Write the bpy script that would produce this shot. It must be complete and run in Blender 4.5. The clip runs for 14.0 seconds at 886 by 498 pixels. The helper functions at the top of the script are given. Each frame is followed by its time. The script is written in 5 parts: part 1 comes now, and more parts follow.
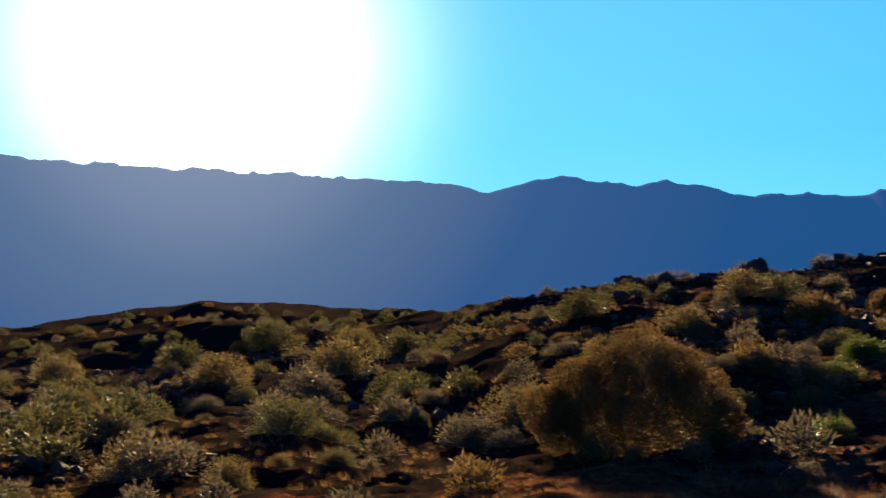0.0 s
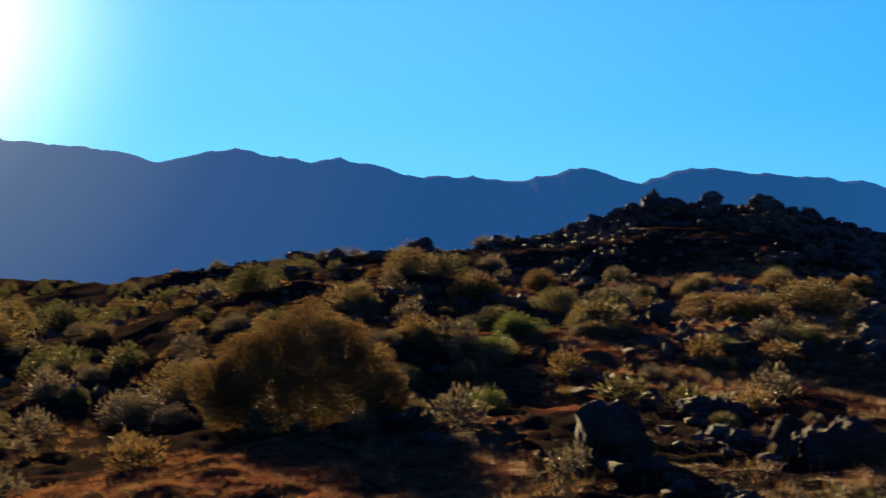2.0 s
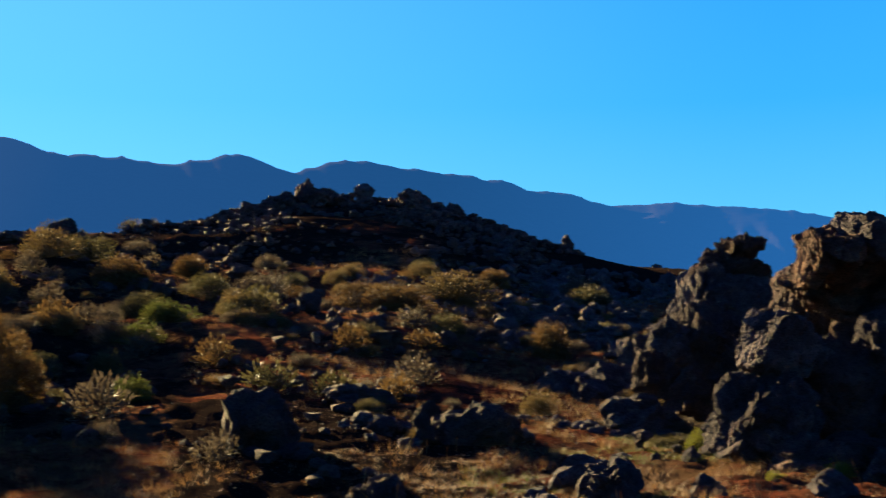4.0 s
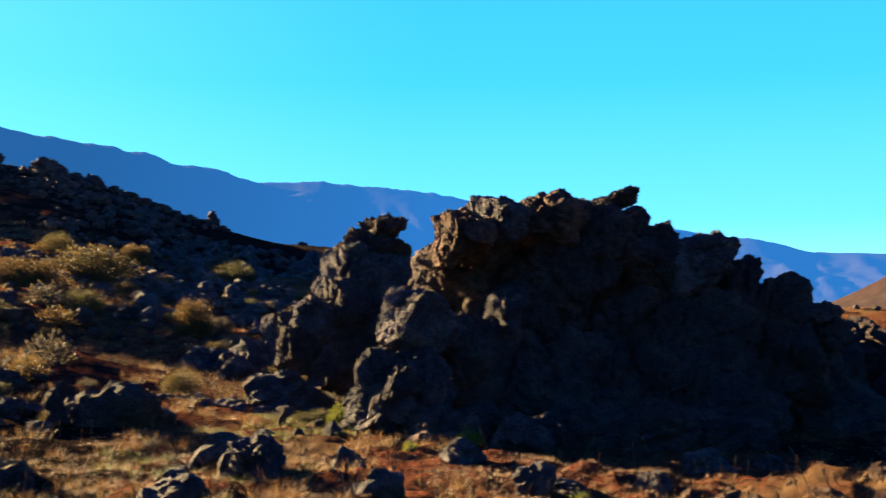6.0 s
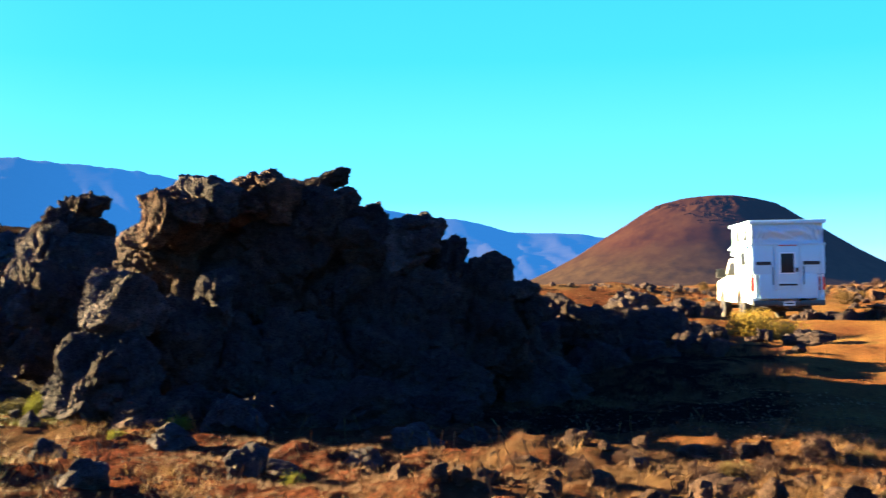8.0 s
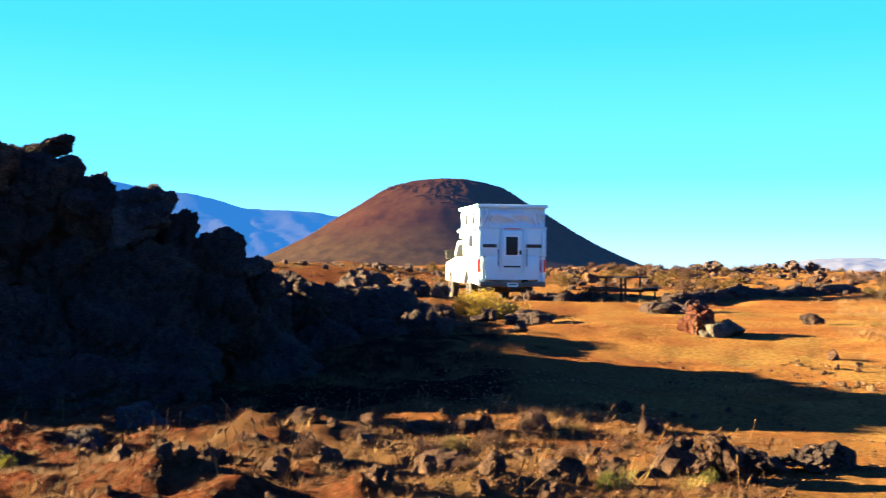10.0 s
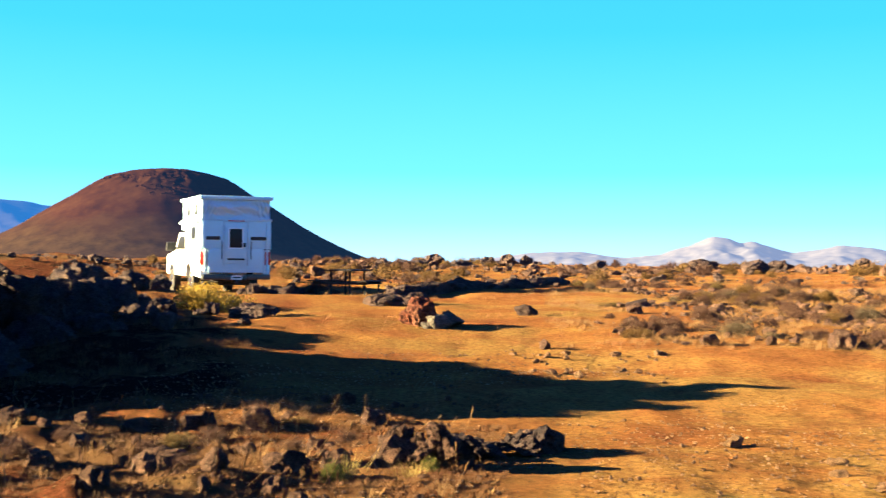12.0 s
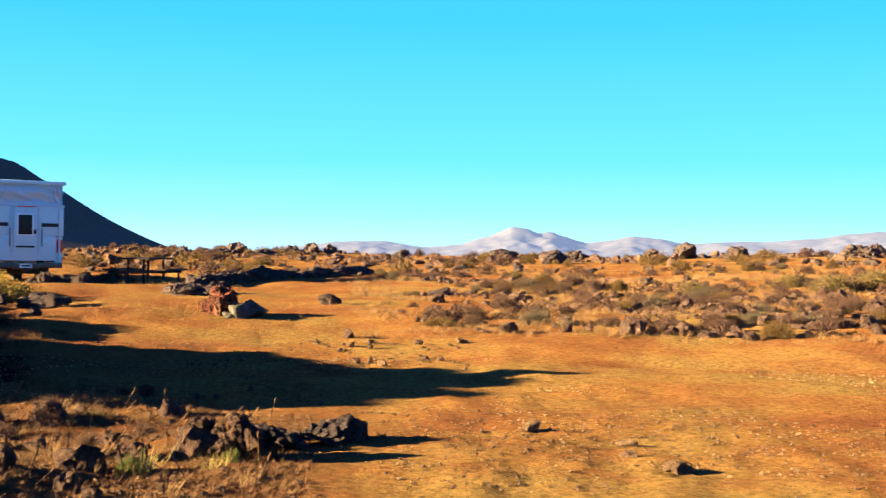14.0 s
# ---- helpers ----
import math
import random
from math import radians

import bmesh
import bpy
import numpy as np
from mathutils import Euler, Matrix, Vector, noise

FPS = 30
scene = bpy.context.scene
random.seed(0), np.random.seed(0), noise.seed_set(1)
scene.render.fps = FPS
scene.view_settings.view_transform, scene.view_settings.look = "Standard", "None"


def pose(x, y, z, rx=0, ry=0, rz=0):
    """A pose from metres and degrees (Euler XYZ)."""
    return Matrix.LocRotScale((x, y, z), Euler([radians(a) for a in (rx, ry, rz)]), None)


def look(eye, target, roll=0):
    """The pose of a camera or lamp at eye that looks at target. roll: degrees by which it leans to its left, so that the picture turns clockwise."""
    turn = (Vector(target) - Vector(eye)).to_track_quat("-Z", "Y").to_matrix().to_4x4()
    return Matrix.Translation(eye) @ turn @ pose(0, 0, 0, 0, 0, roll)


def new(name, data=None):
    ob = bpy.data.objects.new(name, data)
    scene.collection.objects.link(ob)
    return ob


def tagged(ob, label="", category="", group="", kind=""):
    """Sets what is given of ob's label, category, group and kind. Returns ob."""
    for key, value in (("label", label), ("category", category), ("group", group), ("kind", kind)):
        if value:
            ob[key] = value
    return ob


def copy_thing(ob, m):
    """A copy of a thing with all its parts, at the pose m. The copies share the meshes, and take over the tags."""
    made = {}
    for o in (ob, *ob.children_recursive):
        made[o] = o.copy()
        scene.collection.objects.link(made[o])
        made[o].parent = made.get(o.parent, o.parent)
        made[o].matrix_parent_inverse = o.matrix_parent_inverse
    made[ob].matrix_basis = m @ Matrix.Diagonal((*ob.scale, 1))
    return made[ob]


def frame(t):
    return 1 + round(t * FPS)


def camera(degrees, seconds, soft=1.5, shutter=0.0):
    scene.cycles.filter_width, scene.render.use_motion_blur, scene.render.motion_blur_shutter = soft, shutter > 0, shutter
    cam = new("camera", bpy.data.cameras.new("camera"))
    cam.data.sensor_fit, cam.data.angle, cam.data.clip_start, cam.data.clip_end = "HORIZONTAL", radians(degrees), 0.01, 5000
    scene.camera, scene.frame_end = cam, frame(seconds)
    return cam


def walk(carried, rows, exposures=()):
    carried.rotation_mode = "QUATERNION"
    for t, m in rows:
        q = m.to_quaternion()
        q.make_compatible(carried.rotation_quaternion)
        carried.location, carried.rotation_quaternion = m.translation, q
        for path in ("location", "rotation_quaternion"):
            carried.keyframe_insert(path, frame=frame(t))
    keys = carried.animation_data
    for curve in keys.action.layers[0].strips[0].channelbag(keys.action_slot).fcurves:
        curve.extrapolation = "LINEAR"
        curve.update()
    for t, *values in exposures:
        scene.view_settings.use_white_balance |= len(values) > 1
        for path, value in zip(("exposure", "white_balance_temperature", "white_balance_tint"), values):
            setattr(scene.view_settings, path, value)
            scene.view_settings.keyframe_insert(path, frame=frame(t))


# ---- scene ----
# ---- camera: one standpoint at eye height, turning from the sun round to the open flat ----
cam = camera(42.81, 14.0, soft=1.2, shutter=0.45)
# seconds, heading clockwise from +Y, pitch, lean (degrees)
HEADINGS = [
    (0.0, 16.89, 6.27, -0.23), (0.5, 20.55, 5.99, 0.25), (1.0, 24.45, 5.66, 0.18), (1.5, 28.92, 5.28, -0.07),
    (2.0, 33.47, 4.94, -0.23), (2.5, 38.09, 4.71, -0.18), (3.0, 42.49, 4.65, -0.15), (3.2, 44.22, 4.6, -0.06),
    (5.3, 62.66, 3.67, 0.24), (5.5, 64.61, 3.55, 0.28), (6.0, 68.83, 3.19, 0.05), (6.5, 72.6, 3.01, -0.15),
    (7.0, 76.14, 2.78, -0.39), (7.5, 79.65, 2.47, -0.71), (8.0, 83.37, 2.11, -0.73), (8.5, 87.43, 1.78, -0.89),
    (8.7, 88.8, 1.61, -0.83), (10.8, 102.56, 0.88, 0.24), (11.0, 104.19, 0.86, 0.03), (11.5, 107.59, 0.73, 0.31),
    (12.0, 110.7, 0.69, 0.5), (12.5, 113.7, 0.63, 0.78), (13.0, 116.27, 0.47, 0.82), (13.5, 118.49, 0.33, 0.74),
    (14.0, 120.61, 0.24, 0.76),
]


def facing(heading, pitch):
    a, e = math.radians(heading), math.radians(pitch)
    return math.sin(a) * math.cos(e), math.cos(a) * math.cos(e), 1.6 + math.sin(e)


walk(cam, [(t, look((0, 0, 1.6), facing(h, p), lean)) for t, h, p, lean in HEADINGS],
     exposures=[(0, 3.5), (3.2, 3.3), (5.5, 3.95), (8.5, 4.3), (11, 4.22), (14, 4.02)])

# ---- world and sun ----
SUN_AZ, SUN_EL = 18.0, 14.2
sun_way = Vector((math.sin(radians(SUN_AZ)) * math.cos(radians(SUN_EL)), math.cos(radians(SUN_AZ)) * math.cos(radians(SUN_EL)), math.sin(radians(SUN_EL))))
world = bpy.data.worlds.new("world")
scene.world = world
world.use_nodes = True
wn, wl = world.node_tree.nodes, world.node_tree.links
wn.clear()
sky = wn.new("ShaderNodeTexSky")
sky.sky_type, sky.sun_disc = "NISHITA", False
sky.sun_elevation, sky.sun_rotation = radians(SUN_EL), radians(SUN_AZ)
sky.altitude, sky.air_density, sky.dust_density, sky.ozone_density = 1000, 0.7, 0.1, 2.0
tint = wn.new("ShaderNodeMix")
tint.data_type, tint.blend_type = "RGBA", "MULTIPLY"
tint.inputs[0].default_value, tint.inputs[7].default_value = 1.0, (0.1, 0.55, 1.0, 1)
back = wn.new("ShaderNodeBackground")
back.inputs["Strength"].default_value = 0.0019
clear = wn.new("ShaderNodeBackground")
clear.inputs["Strength"].default_value = 0.089
# clear desert air: azure low down, deepening evenly to the zenith
upward = wn.new("ShaderNodeTexCoord")
height = wn.new("ShaderNodeSeparateXYZ")
deepen = wn.new("ShaderNodeValToRGB")
for place, shade in ((0.0, (0.48, 0.76, 1.0, 1)), (0.035, (0.27, 0.67, 1.0, 1)), (0.08, (0.13, 0.60, 1.0, 1)), (0.2, (0.045, 0.46, 1.0, 1)), (0.32, (0.032, 0.39, 1.0, 1)), (0.45, (0.010, 0.15, 0.78, 1)), (0.65, (0.004, 0.06, 0.50, 1)), (1.0, (0.003, 0.03, 0.34, 1))):
    stop = deepen.color_ramp.elements[0 if place == 0.0 else -1] if place in (0.0, 1.0) else deepen.color_ramp.elements.new(place)
    stop.color = shade
wl.new(upward.outputs["Generated"], height.inputs[0])
wl.new(height.outputs["Z"], deepen.inputs["Fac"])
wl.new(deepen.outputs["Color"], clear.inputs["Color"])
both = wn.new("ShaderNodeAddShader")
wl.new(sky.outputs[0], tint.inputs[6])
wl.new(tint.outputs[2], back.inputs["Color"])
wl.new(back.outputs[0], both.inputs[0])
wl.new(clear.outputs[0], both.inputs[1])
# bright aureole added to the sky, centred 13.5 degrees off the sun lamp's heading
glow_way = Vector((math.sin(radians(4.5)) * math.cos(radians(16)), math.cos(radians(4.5)) * math.cos(radians(16)), math.sin(radians(16))))
coord = wn.new("ShaderNodeTexCoord")
dot = wn.new("ShaderNodeVectorMath")
dot.operation, dot.inputs[1].default_value = "DOT_PRODUCT", glow_way
halo = wn.new("ShaderNodeMapRange")
halo.interpolation_type = "LINEAR"
halo.inputs["From Min"].default_value, halo.inputs["From Max"].default_value = math.cos(radians(24)), 1.0
power = wn.new("ShaderNodeMath")
power.operation, power.inputs[1].default_value = "POWER", 9.0
glow = wn.new("ShaderNodeBackground")
glow.inputs["Color"].default_value = (1.0, 0.93, 0.8, 1)
gain = wn.new("ShaderNodeMath")
gain.operation, gain.inputs[1].default_value = "MULTIPLY", 0.22
total = wn.new("ShaderNodeAddShader")
wout = wn.new("ShaderNodeOutputWorld")
wl.new(coord.outputs["Generated"], dot.inputs[0])
wl.new(dot.outputs["Value"], halo.inputs["Value"])
wl.new(halo.outputs[0], power.inputs[0])
wl.new(power.outputs[0], gain.inputs[0])
wl.new(gain.outputs[0], glow.inputs["Strength"])
wl.new(both.outputs[0], total.inputs[0])
wl.new(glow.outputs[0], total.inputs[1])

# the wider brightening of the sky on the sun's side
wide = wn.new("ShaderNodeMapRange")
wide.inputs["From Min"].default_value, wide.inputs["From Max"].default_value = math.cos(radians(62)), 1.0
bend = wn.new("ShaderNodeMath")
bend.operation, bend.inputs[1].default_value = "POWER", 1.5
side = wn.new("ShaderNodeBackground")
side.inputs["Color"].default_value = (0.0115, 0.0220, 0.0410, 1)
final = wn.new("ShaderNodeAddShader")
wl.new(dot.outputs["Value"], wide.inputs["Value"])
wl.new(wide.outputs[0], bend.inputs[0])
wl.new(bend.outputs[0], side.inputs["Strength"])
wl.new(total.outputs[0], final.inputs[0])
wl.new(side.outputs[0], final.inputs[1])
wl.new(final.outputs[0], wout.inputs["Surface"])

lamp = bpy.data.lights.new("sun", "SUN")
lamp.energy, lamp.angle, lamp.color = 5.0, radians(0.53), (1.0, 0.76, 0.38)
sun = new("sun", lamp)
sun.matrix_world = look(sun_way * 50, (0, 0, 0))

# ---------- shared numeric tools ----------
EYE = 1.6


def hash01(ix, iy, iz, seed):
    ix, iy, iz = (np.asarray(a, np.int64) & 0xFFFF for a in (ix, iy, iz))
    h = (ix * 374761393 + iy * 668265263 + iz * 1442695041 + (seed % 1000) * 974634777) & 0xFFFFFFFF
    h = ((h ^ (h >> 13)) * np.int64(1274126177)) & 0xFFFFFFFF
    h = ((h ^ (h >> 16)) * np.int64(1123411259)) & 0xFFFFFFFF
    return ((h ^ (h >> 15)) & 0xFFFFFF) / float(0xFFFFFF)


def vnoise(x, y, z=0.0, seed=0):
    """Smooth value noise from -1 to 1."""
    x, y, z = np.broadcast_arrays(np.asarray(x, float), np.asarray(y, float), np.asarray(z, float))
    fx, fy, fz = np.floor(x), np.floor(y), np.floor(z)
    ix, iy, iz = (a.astype(np.int64) for a in (fx, fy, fz))
    u, v, w = ((a * a * a * (a * (a * 6 - 15) + 10)) for a in (x - fx, y - fy, z - fz))
    out = 0.0
    for dx, wx in ((0, 1 - u), (1, u)):
        for dy, wy in ((0, 1 - v), (1, v)):
            for dz, wz in ((0, 1 - w), (1, w)):
                out = out + hash01(ix + dx, iy + dy, iz + dz, seed) * wx * wy * wz
    return out * 2 - 1


def fbm(x, y, z=0.0, octaves=4, seed=0, gain=0.5):
    total, amp = 0.0, 1.0
    for k in range(octaves):
        f = 2.03 ** k
        total = total + amp * vnoise(np.asarray(x) * f + 7.3 * k, np.asarray(y) * f - 3.1 * k, np.asarray(z) * f, seed + k)
        amp *= gain
    return total


def ridged(x, y, z=0.0, octaves=4, seed=0):
    total, amp = 0.0, 1.0
    for k in range(octaves):
        f = 2.1 ** k
        total = total + amp * (1 - 2 * np.abs(vnoise(np.asarray(x) * f + 5.7 * k, np.asarray(y) * f + 1.9 * k, np.asarray(z) * f, seed + k)))
        amp *= 0.5
    return total


def cells(p, seed=0):
    """Distances to the nearest and second nearest of points scattered one to a unit cell, and a chance value of the nearest."""
    base = np.floor(p).astype(np.int64)
    f1, f2, own = np.full(len(p), 9.0), np.full(len(p), 9.0), np.zeros(len(p))
    for dx in (-1, 0, 1):
        for dy in (-1, 0, 1):
            for dz in (-1, 0, 1):
                c = base + np.array([dx, dy, dz])
                d = np.zeros(len(p))
                for k in range(3):
                    d = d + (c[:, k] + hash01(c[:, 0], c[:, 1], c[:, 2], seed + 31 * k) - p[:, k]) ** 2
                d = np.sqrt(d)
                own = np.where(d < f1, hash01(c[:, 0], c[:, 1], c[:, 2], seed + 177), own)
                f2 = np.minimum(f2, np.maximum(f1, d))
                f1 = np.minimum(f1, d)
    return f1, f2, own


def smooth(u):
    u = np.clip(u, 0, 1)
    return u * u * (3 - 2 * u)


# The lie of the land, by heading (degrees clockwise from +Y): elevation and distance of the local skyline.
LAND_AZ = [-180, -60, -20, -4, 1, 4.6, 9, 13, 17, 20, 23, 26.5, 32, 35, 38.4, 41, 44, 50, 53, 56, 60, 64, 70, 78, 88, 100, 110, 120, 130, 140, 160, 180]
LAND_EL = [0, 1.0, 2.0, 2.2, 2.9, 3.6, 3.6, 3.2, 3.3, 3.9, 4.1, 4.8, 5.1, 5.0, 5.6, 6.3, 6.9, 6.95, 5.9, 4.6, 3.7, 3.4, 2.2, 1.0, 0.1, 0.0, -0.05, -0.1, -0.1, 0.2, 0.2, 0]
LAND_R = [80, 100, 110, 110, 110, 110, 110, 100, 75, 58, 54, 52, 52, 54, 58, 60, 62, 62, 61, 60, 58, 55, 50, 50, 60, 75, 72, 70, 66, 60, 60, 80]


def land(x, y, fine=True):
    """Height of the ground at x, y."""
    x, y = np.asarray(x, float), np.asarray(y, float)
    r, az = np.hypot(x, y), np.degrees(np.arctan2(x, y))
    el, far = np.interp(az, LAND_AZ, LAND_EL), np.interp(az, LAND_AZ, LAND_R)
    power = np.interp(az, [-30, 24, 36, 52, 66, 80, 92, 150], [1.4, 1.4, 1.5, 1.6, 1.6, 1.1, 0.62, 0.62])
    crest = EYE + far * np.tan(np.radians(el))
    start = np.interp(az, [-30, 55, 70, 92], [9, 9, 14, 17])
    u = np.clip((r - start) / (far - start), 0, 1)
    near = crest * (u ** power)
    plain = np.interp(az, [-40, 60, 85, 150], [-14, -10, -3, -6])
    z = np.where(r < far, near, crest + (plain - crest) * smooth((r - far) / 220))
    if fine:
        rough = np.interp(az, [-60, -10, 34, 46, 64, 80, 95, 108, 160], [0.6, 1.1, 1.1, 0.55, 0.5, 0.8, 0.6, 0.22, 0.22])
        rough = rough * (1 + 0.8 * smooth((az - 70) / 15) * smooth((114 - az) / 8) * smooth((13.5 - r) / 3))
        rough = 0.3 + (rough - 0.3) * smooth((r - 2.5) / 5)
        out = smooth((r - 6) / 25)
        z = z + rough * (0.55 * out * fbm(x / 9, y / 9, seed=3, octaves=3) + 0.12 * fbm(x / 2.6, y / 2.6, seed=11, octaves=3)) * np.clip(1.4 - r / 400, 0, 1)
        z = z + 0.05 * rough * ridged(x / 0.9, y / 0.9, seed=23, octaves=3) * np.clip(1.3 - r / 90, 0, 1)
        z = z + (np.interp(az, [90, 106], [0.04, 0.016]) + 0.022 * smooth((114 - az) / 8) * smooth((13.5 - r) / 3)) * (0.3 + 0.7 * smooth((r - 2.5) / 5)) * fbm(x / 0.4, y / 0.4, seed=17, octaves=3) * np.clip(1.3 - r / 60, 0, 1)
        mounds = smooth((az - 66) / 8) * smooth((113 - az) / 4) * smooth((r - 5.5) / 1.5) * smooth((13.2 - r) / 2)
        z = z + 0.06 * mounds * np.maximum(0, fbm(x / 0.55, y / 0.55, seed=41, octaves=2) - 0.04)
    stand = smooth((6.5 - np.hypot(x - 34.2, y + 6.0)) / 4)
    return z + (0.56 - z) * stand


def on(az, r):
    a = math.radians(az)
    return r * math.sin(a), r * math.cos(a)

# ---------- materials ----------
class Nodes:
    """Short hand for node trees."""

    def __init__(self, name):
        self.mat = bpy.data.materials.new(name)
        self.mat.use_nodes = True
        self.tree = self.mat.node_tree
        self.bsdf = self.tree.nodes["Principled BSDF"]
        self.out = self.tree.nodes["Material Output"]

    def add(self, kind, **values):
        node = self.tree.nodes.new(kind)
        for key, value in values.items():
            node.inputs[key.replace("_", " ")].default_value = value
        return node

    def link(self, a, b):
        self.tree.links.new(a, b)

    def noise(self, scale, detail=4, rough=0.6, coords="Object", stretch=None):
        where = self.tree.nodes.new("ShaderNodeTexCoord").outputs["Object"] if coords == "Object" else self.tree.nodes.new("ShaderNodeNewGeometry").outputs["Position"]
        if stretch:
            mapping = self.add("ShaderNodeMapping")
            mapping.inputs["Scale"].default_value = stretch
            self.link(where, mapping.inputs["Vector"])
            where = mapping.outputs[0]
        n = self.add("ShaderNodeTexNoise", Scale=scale, Detail=detail, Roughness=rough)
        self.link(where, n.inputs["Vector"])
        return n.outputs["Fac"]

    def ramp(self, fac, stops):
        r = self.add("ShaderNodeValToRGB")
        el = r.color_ramp.elements
        while len(el) < len(stops):
            el.new(0.5)
        for e, (pos, col) in zip(el, stops):
            e.position, e.color = pos, (*col, 1)
        self.link(fac, r.inputs["Fac"])
        return r.outputs["Color"]

    def mix(self, fac, a, b, blend="MIX"):
        m = self.tree.nodes.new("ShaderNodeMix")
        m.data_type, m.blend_type = "RGBA", blend
        for slot, v in ((0, fac), (6, a), (7, b)):
            if isinstance(v, (int, float)):
                m.inputs[slot].default_value = v
            elif isinstance(v, tuple):
                m.inputs[slot].default_value = (*v, 1)
            else:
                self.link(v, m.inputs[slot])
        return m.outputs[2]

    def bump(self, height, strength, distance):
        b = self.add("ShaderNodeBump", Strength=strength, Distance=distance)
        self.link(height, b.inputs["Height"])
        self.link(b.outputs[0], self.bsdf.inputs["Normal"])

    def finish(self, color, rough=0.9, spec=0.2):
        if isinstance(color, tuple):
            self.bsdf.inputs["Base Color"].default_value = (*color, 1)
        else:
            self.link(color, self.bsdf.inputs["Base Color"])
        self.bsdf.inputs["Roughness"].default_value = rough
        self.bsdf.inputs["Specular IOR Level"].default_value = spec
        return self.mat


def lava_mat(name, dark, mid, light, lichen=None):
    n = Nodes(name)
    coarse, fine = n.noise(1.3, 5, 0.65), n.noise(11, 5, 0.7)
    col = n.mix(n.ramp(fine, [(0.35, (0, 0, 0)), (0.65, (1, 1, 1))]), dark, mid)
    col = n.mix(n.ramp(coarse, [(0.45, (0, 0, 0)), (0.68, (1, 1, 1))]), col, light)
    if lichen:
        col = n.mix(n.ramp(n.noise(5, 4, 0.6), [(0.6, (0, 0, 0)), (0.68, (1, 1, 1))]), col, lichen)
    pit = n.add("ShaderNodeTexVoronoi", Scale=24.0)
    n.link(n.tree.nodes.new("ShaderNodeTexCoord").outputs["Object"], pit.inputs["Vector"])
    col = n.mix(n.ramp(pit.outputs["Distance"], [(0.16, (0.75, 0.75, 0.75)), (0.34, (0, 0, 0))]), col, tuple(0.35 * v for v in dark))
    col = n.mix(0.5, col, n.ramp(n.noise(48, 4, 0.7), [(0.38, (0.15, 0.15, 0.15)), (0.62, (0.85, 0.85, 0.85))]), "OVERLAY")
    info = n.add("ShaderNodeObjectInfo")
    hs = n.add("ShaderNodeHueSaturation", Saturation=1.0)
    spread = n.add("ShaderNodeMapRange")
    spread.inputs["To Min"].default_value, spread.inputs["To Max"].default_value = 1.4, 2.0
    n.link(info.outputs["Random"], spread.inputs["Value"])
    n.link(spread.outputs[0], hs.inputs["Value"])
    n.link(col, hs.inputs["Color"])
    n.bump(n.mix(0.5, n.noise(6, 12, 0.85), n.noise(26, 8, 0.8)), 1.0, 0.22)
    return n.finish(hs.outputs[0], 0.97, 0.04)


def leaf_mat(name, a, b, tip):
    a, b, tip = (tuple(0.5 * v for v in c) for c in (a, b, tip))
    n = Nodes(name)
    geo = n.add("ShaderNodeNewGeometry")
    col = n.mix(n.ramp(geo.outputs["Random Per Island"], [(0.0, (0, 0, 0)), (1.0, (1, 1, 1))]), a, b)
    col = n.mix(n.ramp(n.noise(1.5, 3), [(0.45, (0, 0, 0)), (0.7, (1, 1, 1))]), col, tip)
    n.finish(col, 0.8, 0.1)
    thin = n.add("ShaderNodeBsdfTranslucent")
    n.link(col, thin.inputs["Color"])
    m = n.add("ShaderNodeMixShader", Fac=0.25)
    n.link(n.bsdf.outputs[0], m.inputs[1])
    n.link(thin.outputs[0], m.inputs[2])
    n.link(m.outputs[0], n.out.inputs["Surface"])
    return n.mat


def plain_mat(name, color, rough=0.6, metal=0.0, grain=0.12, scale=6, spec=0.4):
    n = Nodes(name)
    dark = tuple(c * (1 - grain) for c in color)
    n.bsdf.inputs["Metallic"].default_value = metal
    col = n.mix(n.mix(0.4, n.noise(scale, 5), n.noise(scale * 9, 3)), dark, tuple(min(1, c * (1 + grain)) for c in color))
    return n.finish(col, rough, spec)


def far_mat(name, stops, haze, amount, scale, streak=None, sun_glow=None):
    """Distant land: its rock colours, with haze mixed in as emission, brighter towards the sun."""
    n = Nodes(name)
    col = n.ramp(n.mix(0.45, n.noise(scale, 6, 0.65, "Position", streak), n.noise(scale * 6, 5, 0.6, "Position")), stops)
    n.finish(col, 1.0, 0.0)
    haze_glow = n.add("ShaderNodeEmission")
    haze_glow.inputs["Color"].default_value = (*haze, 1)
    if sun_glow:
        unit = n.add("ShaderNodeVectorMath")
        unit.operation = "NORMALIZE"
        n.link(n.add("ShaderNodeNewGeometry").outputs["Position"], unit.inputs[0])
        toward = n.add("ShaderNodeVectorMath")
        toward.operation, toward.inputs[1].default_value = "DOT_PRODUCT", glow_way
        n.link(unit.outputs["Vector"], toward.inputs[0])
        n.link(n.ramp(toward.outputs["Value"], sun_glow), haze_glow.inputs["Color"])
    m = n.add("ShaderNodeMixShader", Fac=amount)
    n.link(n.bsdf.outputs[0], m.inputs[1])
    n.link(haze_glow.outputs[0], m.inputs[2])
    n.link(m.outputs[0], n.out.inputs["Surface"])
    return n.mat


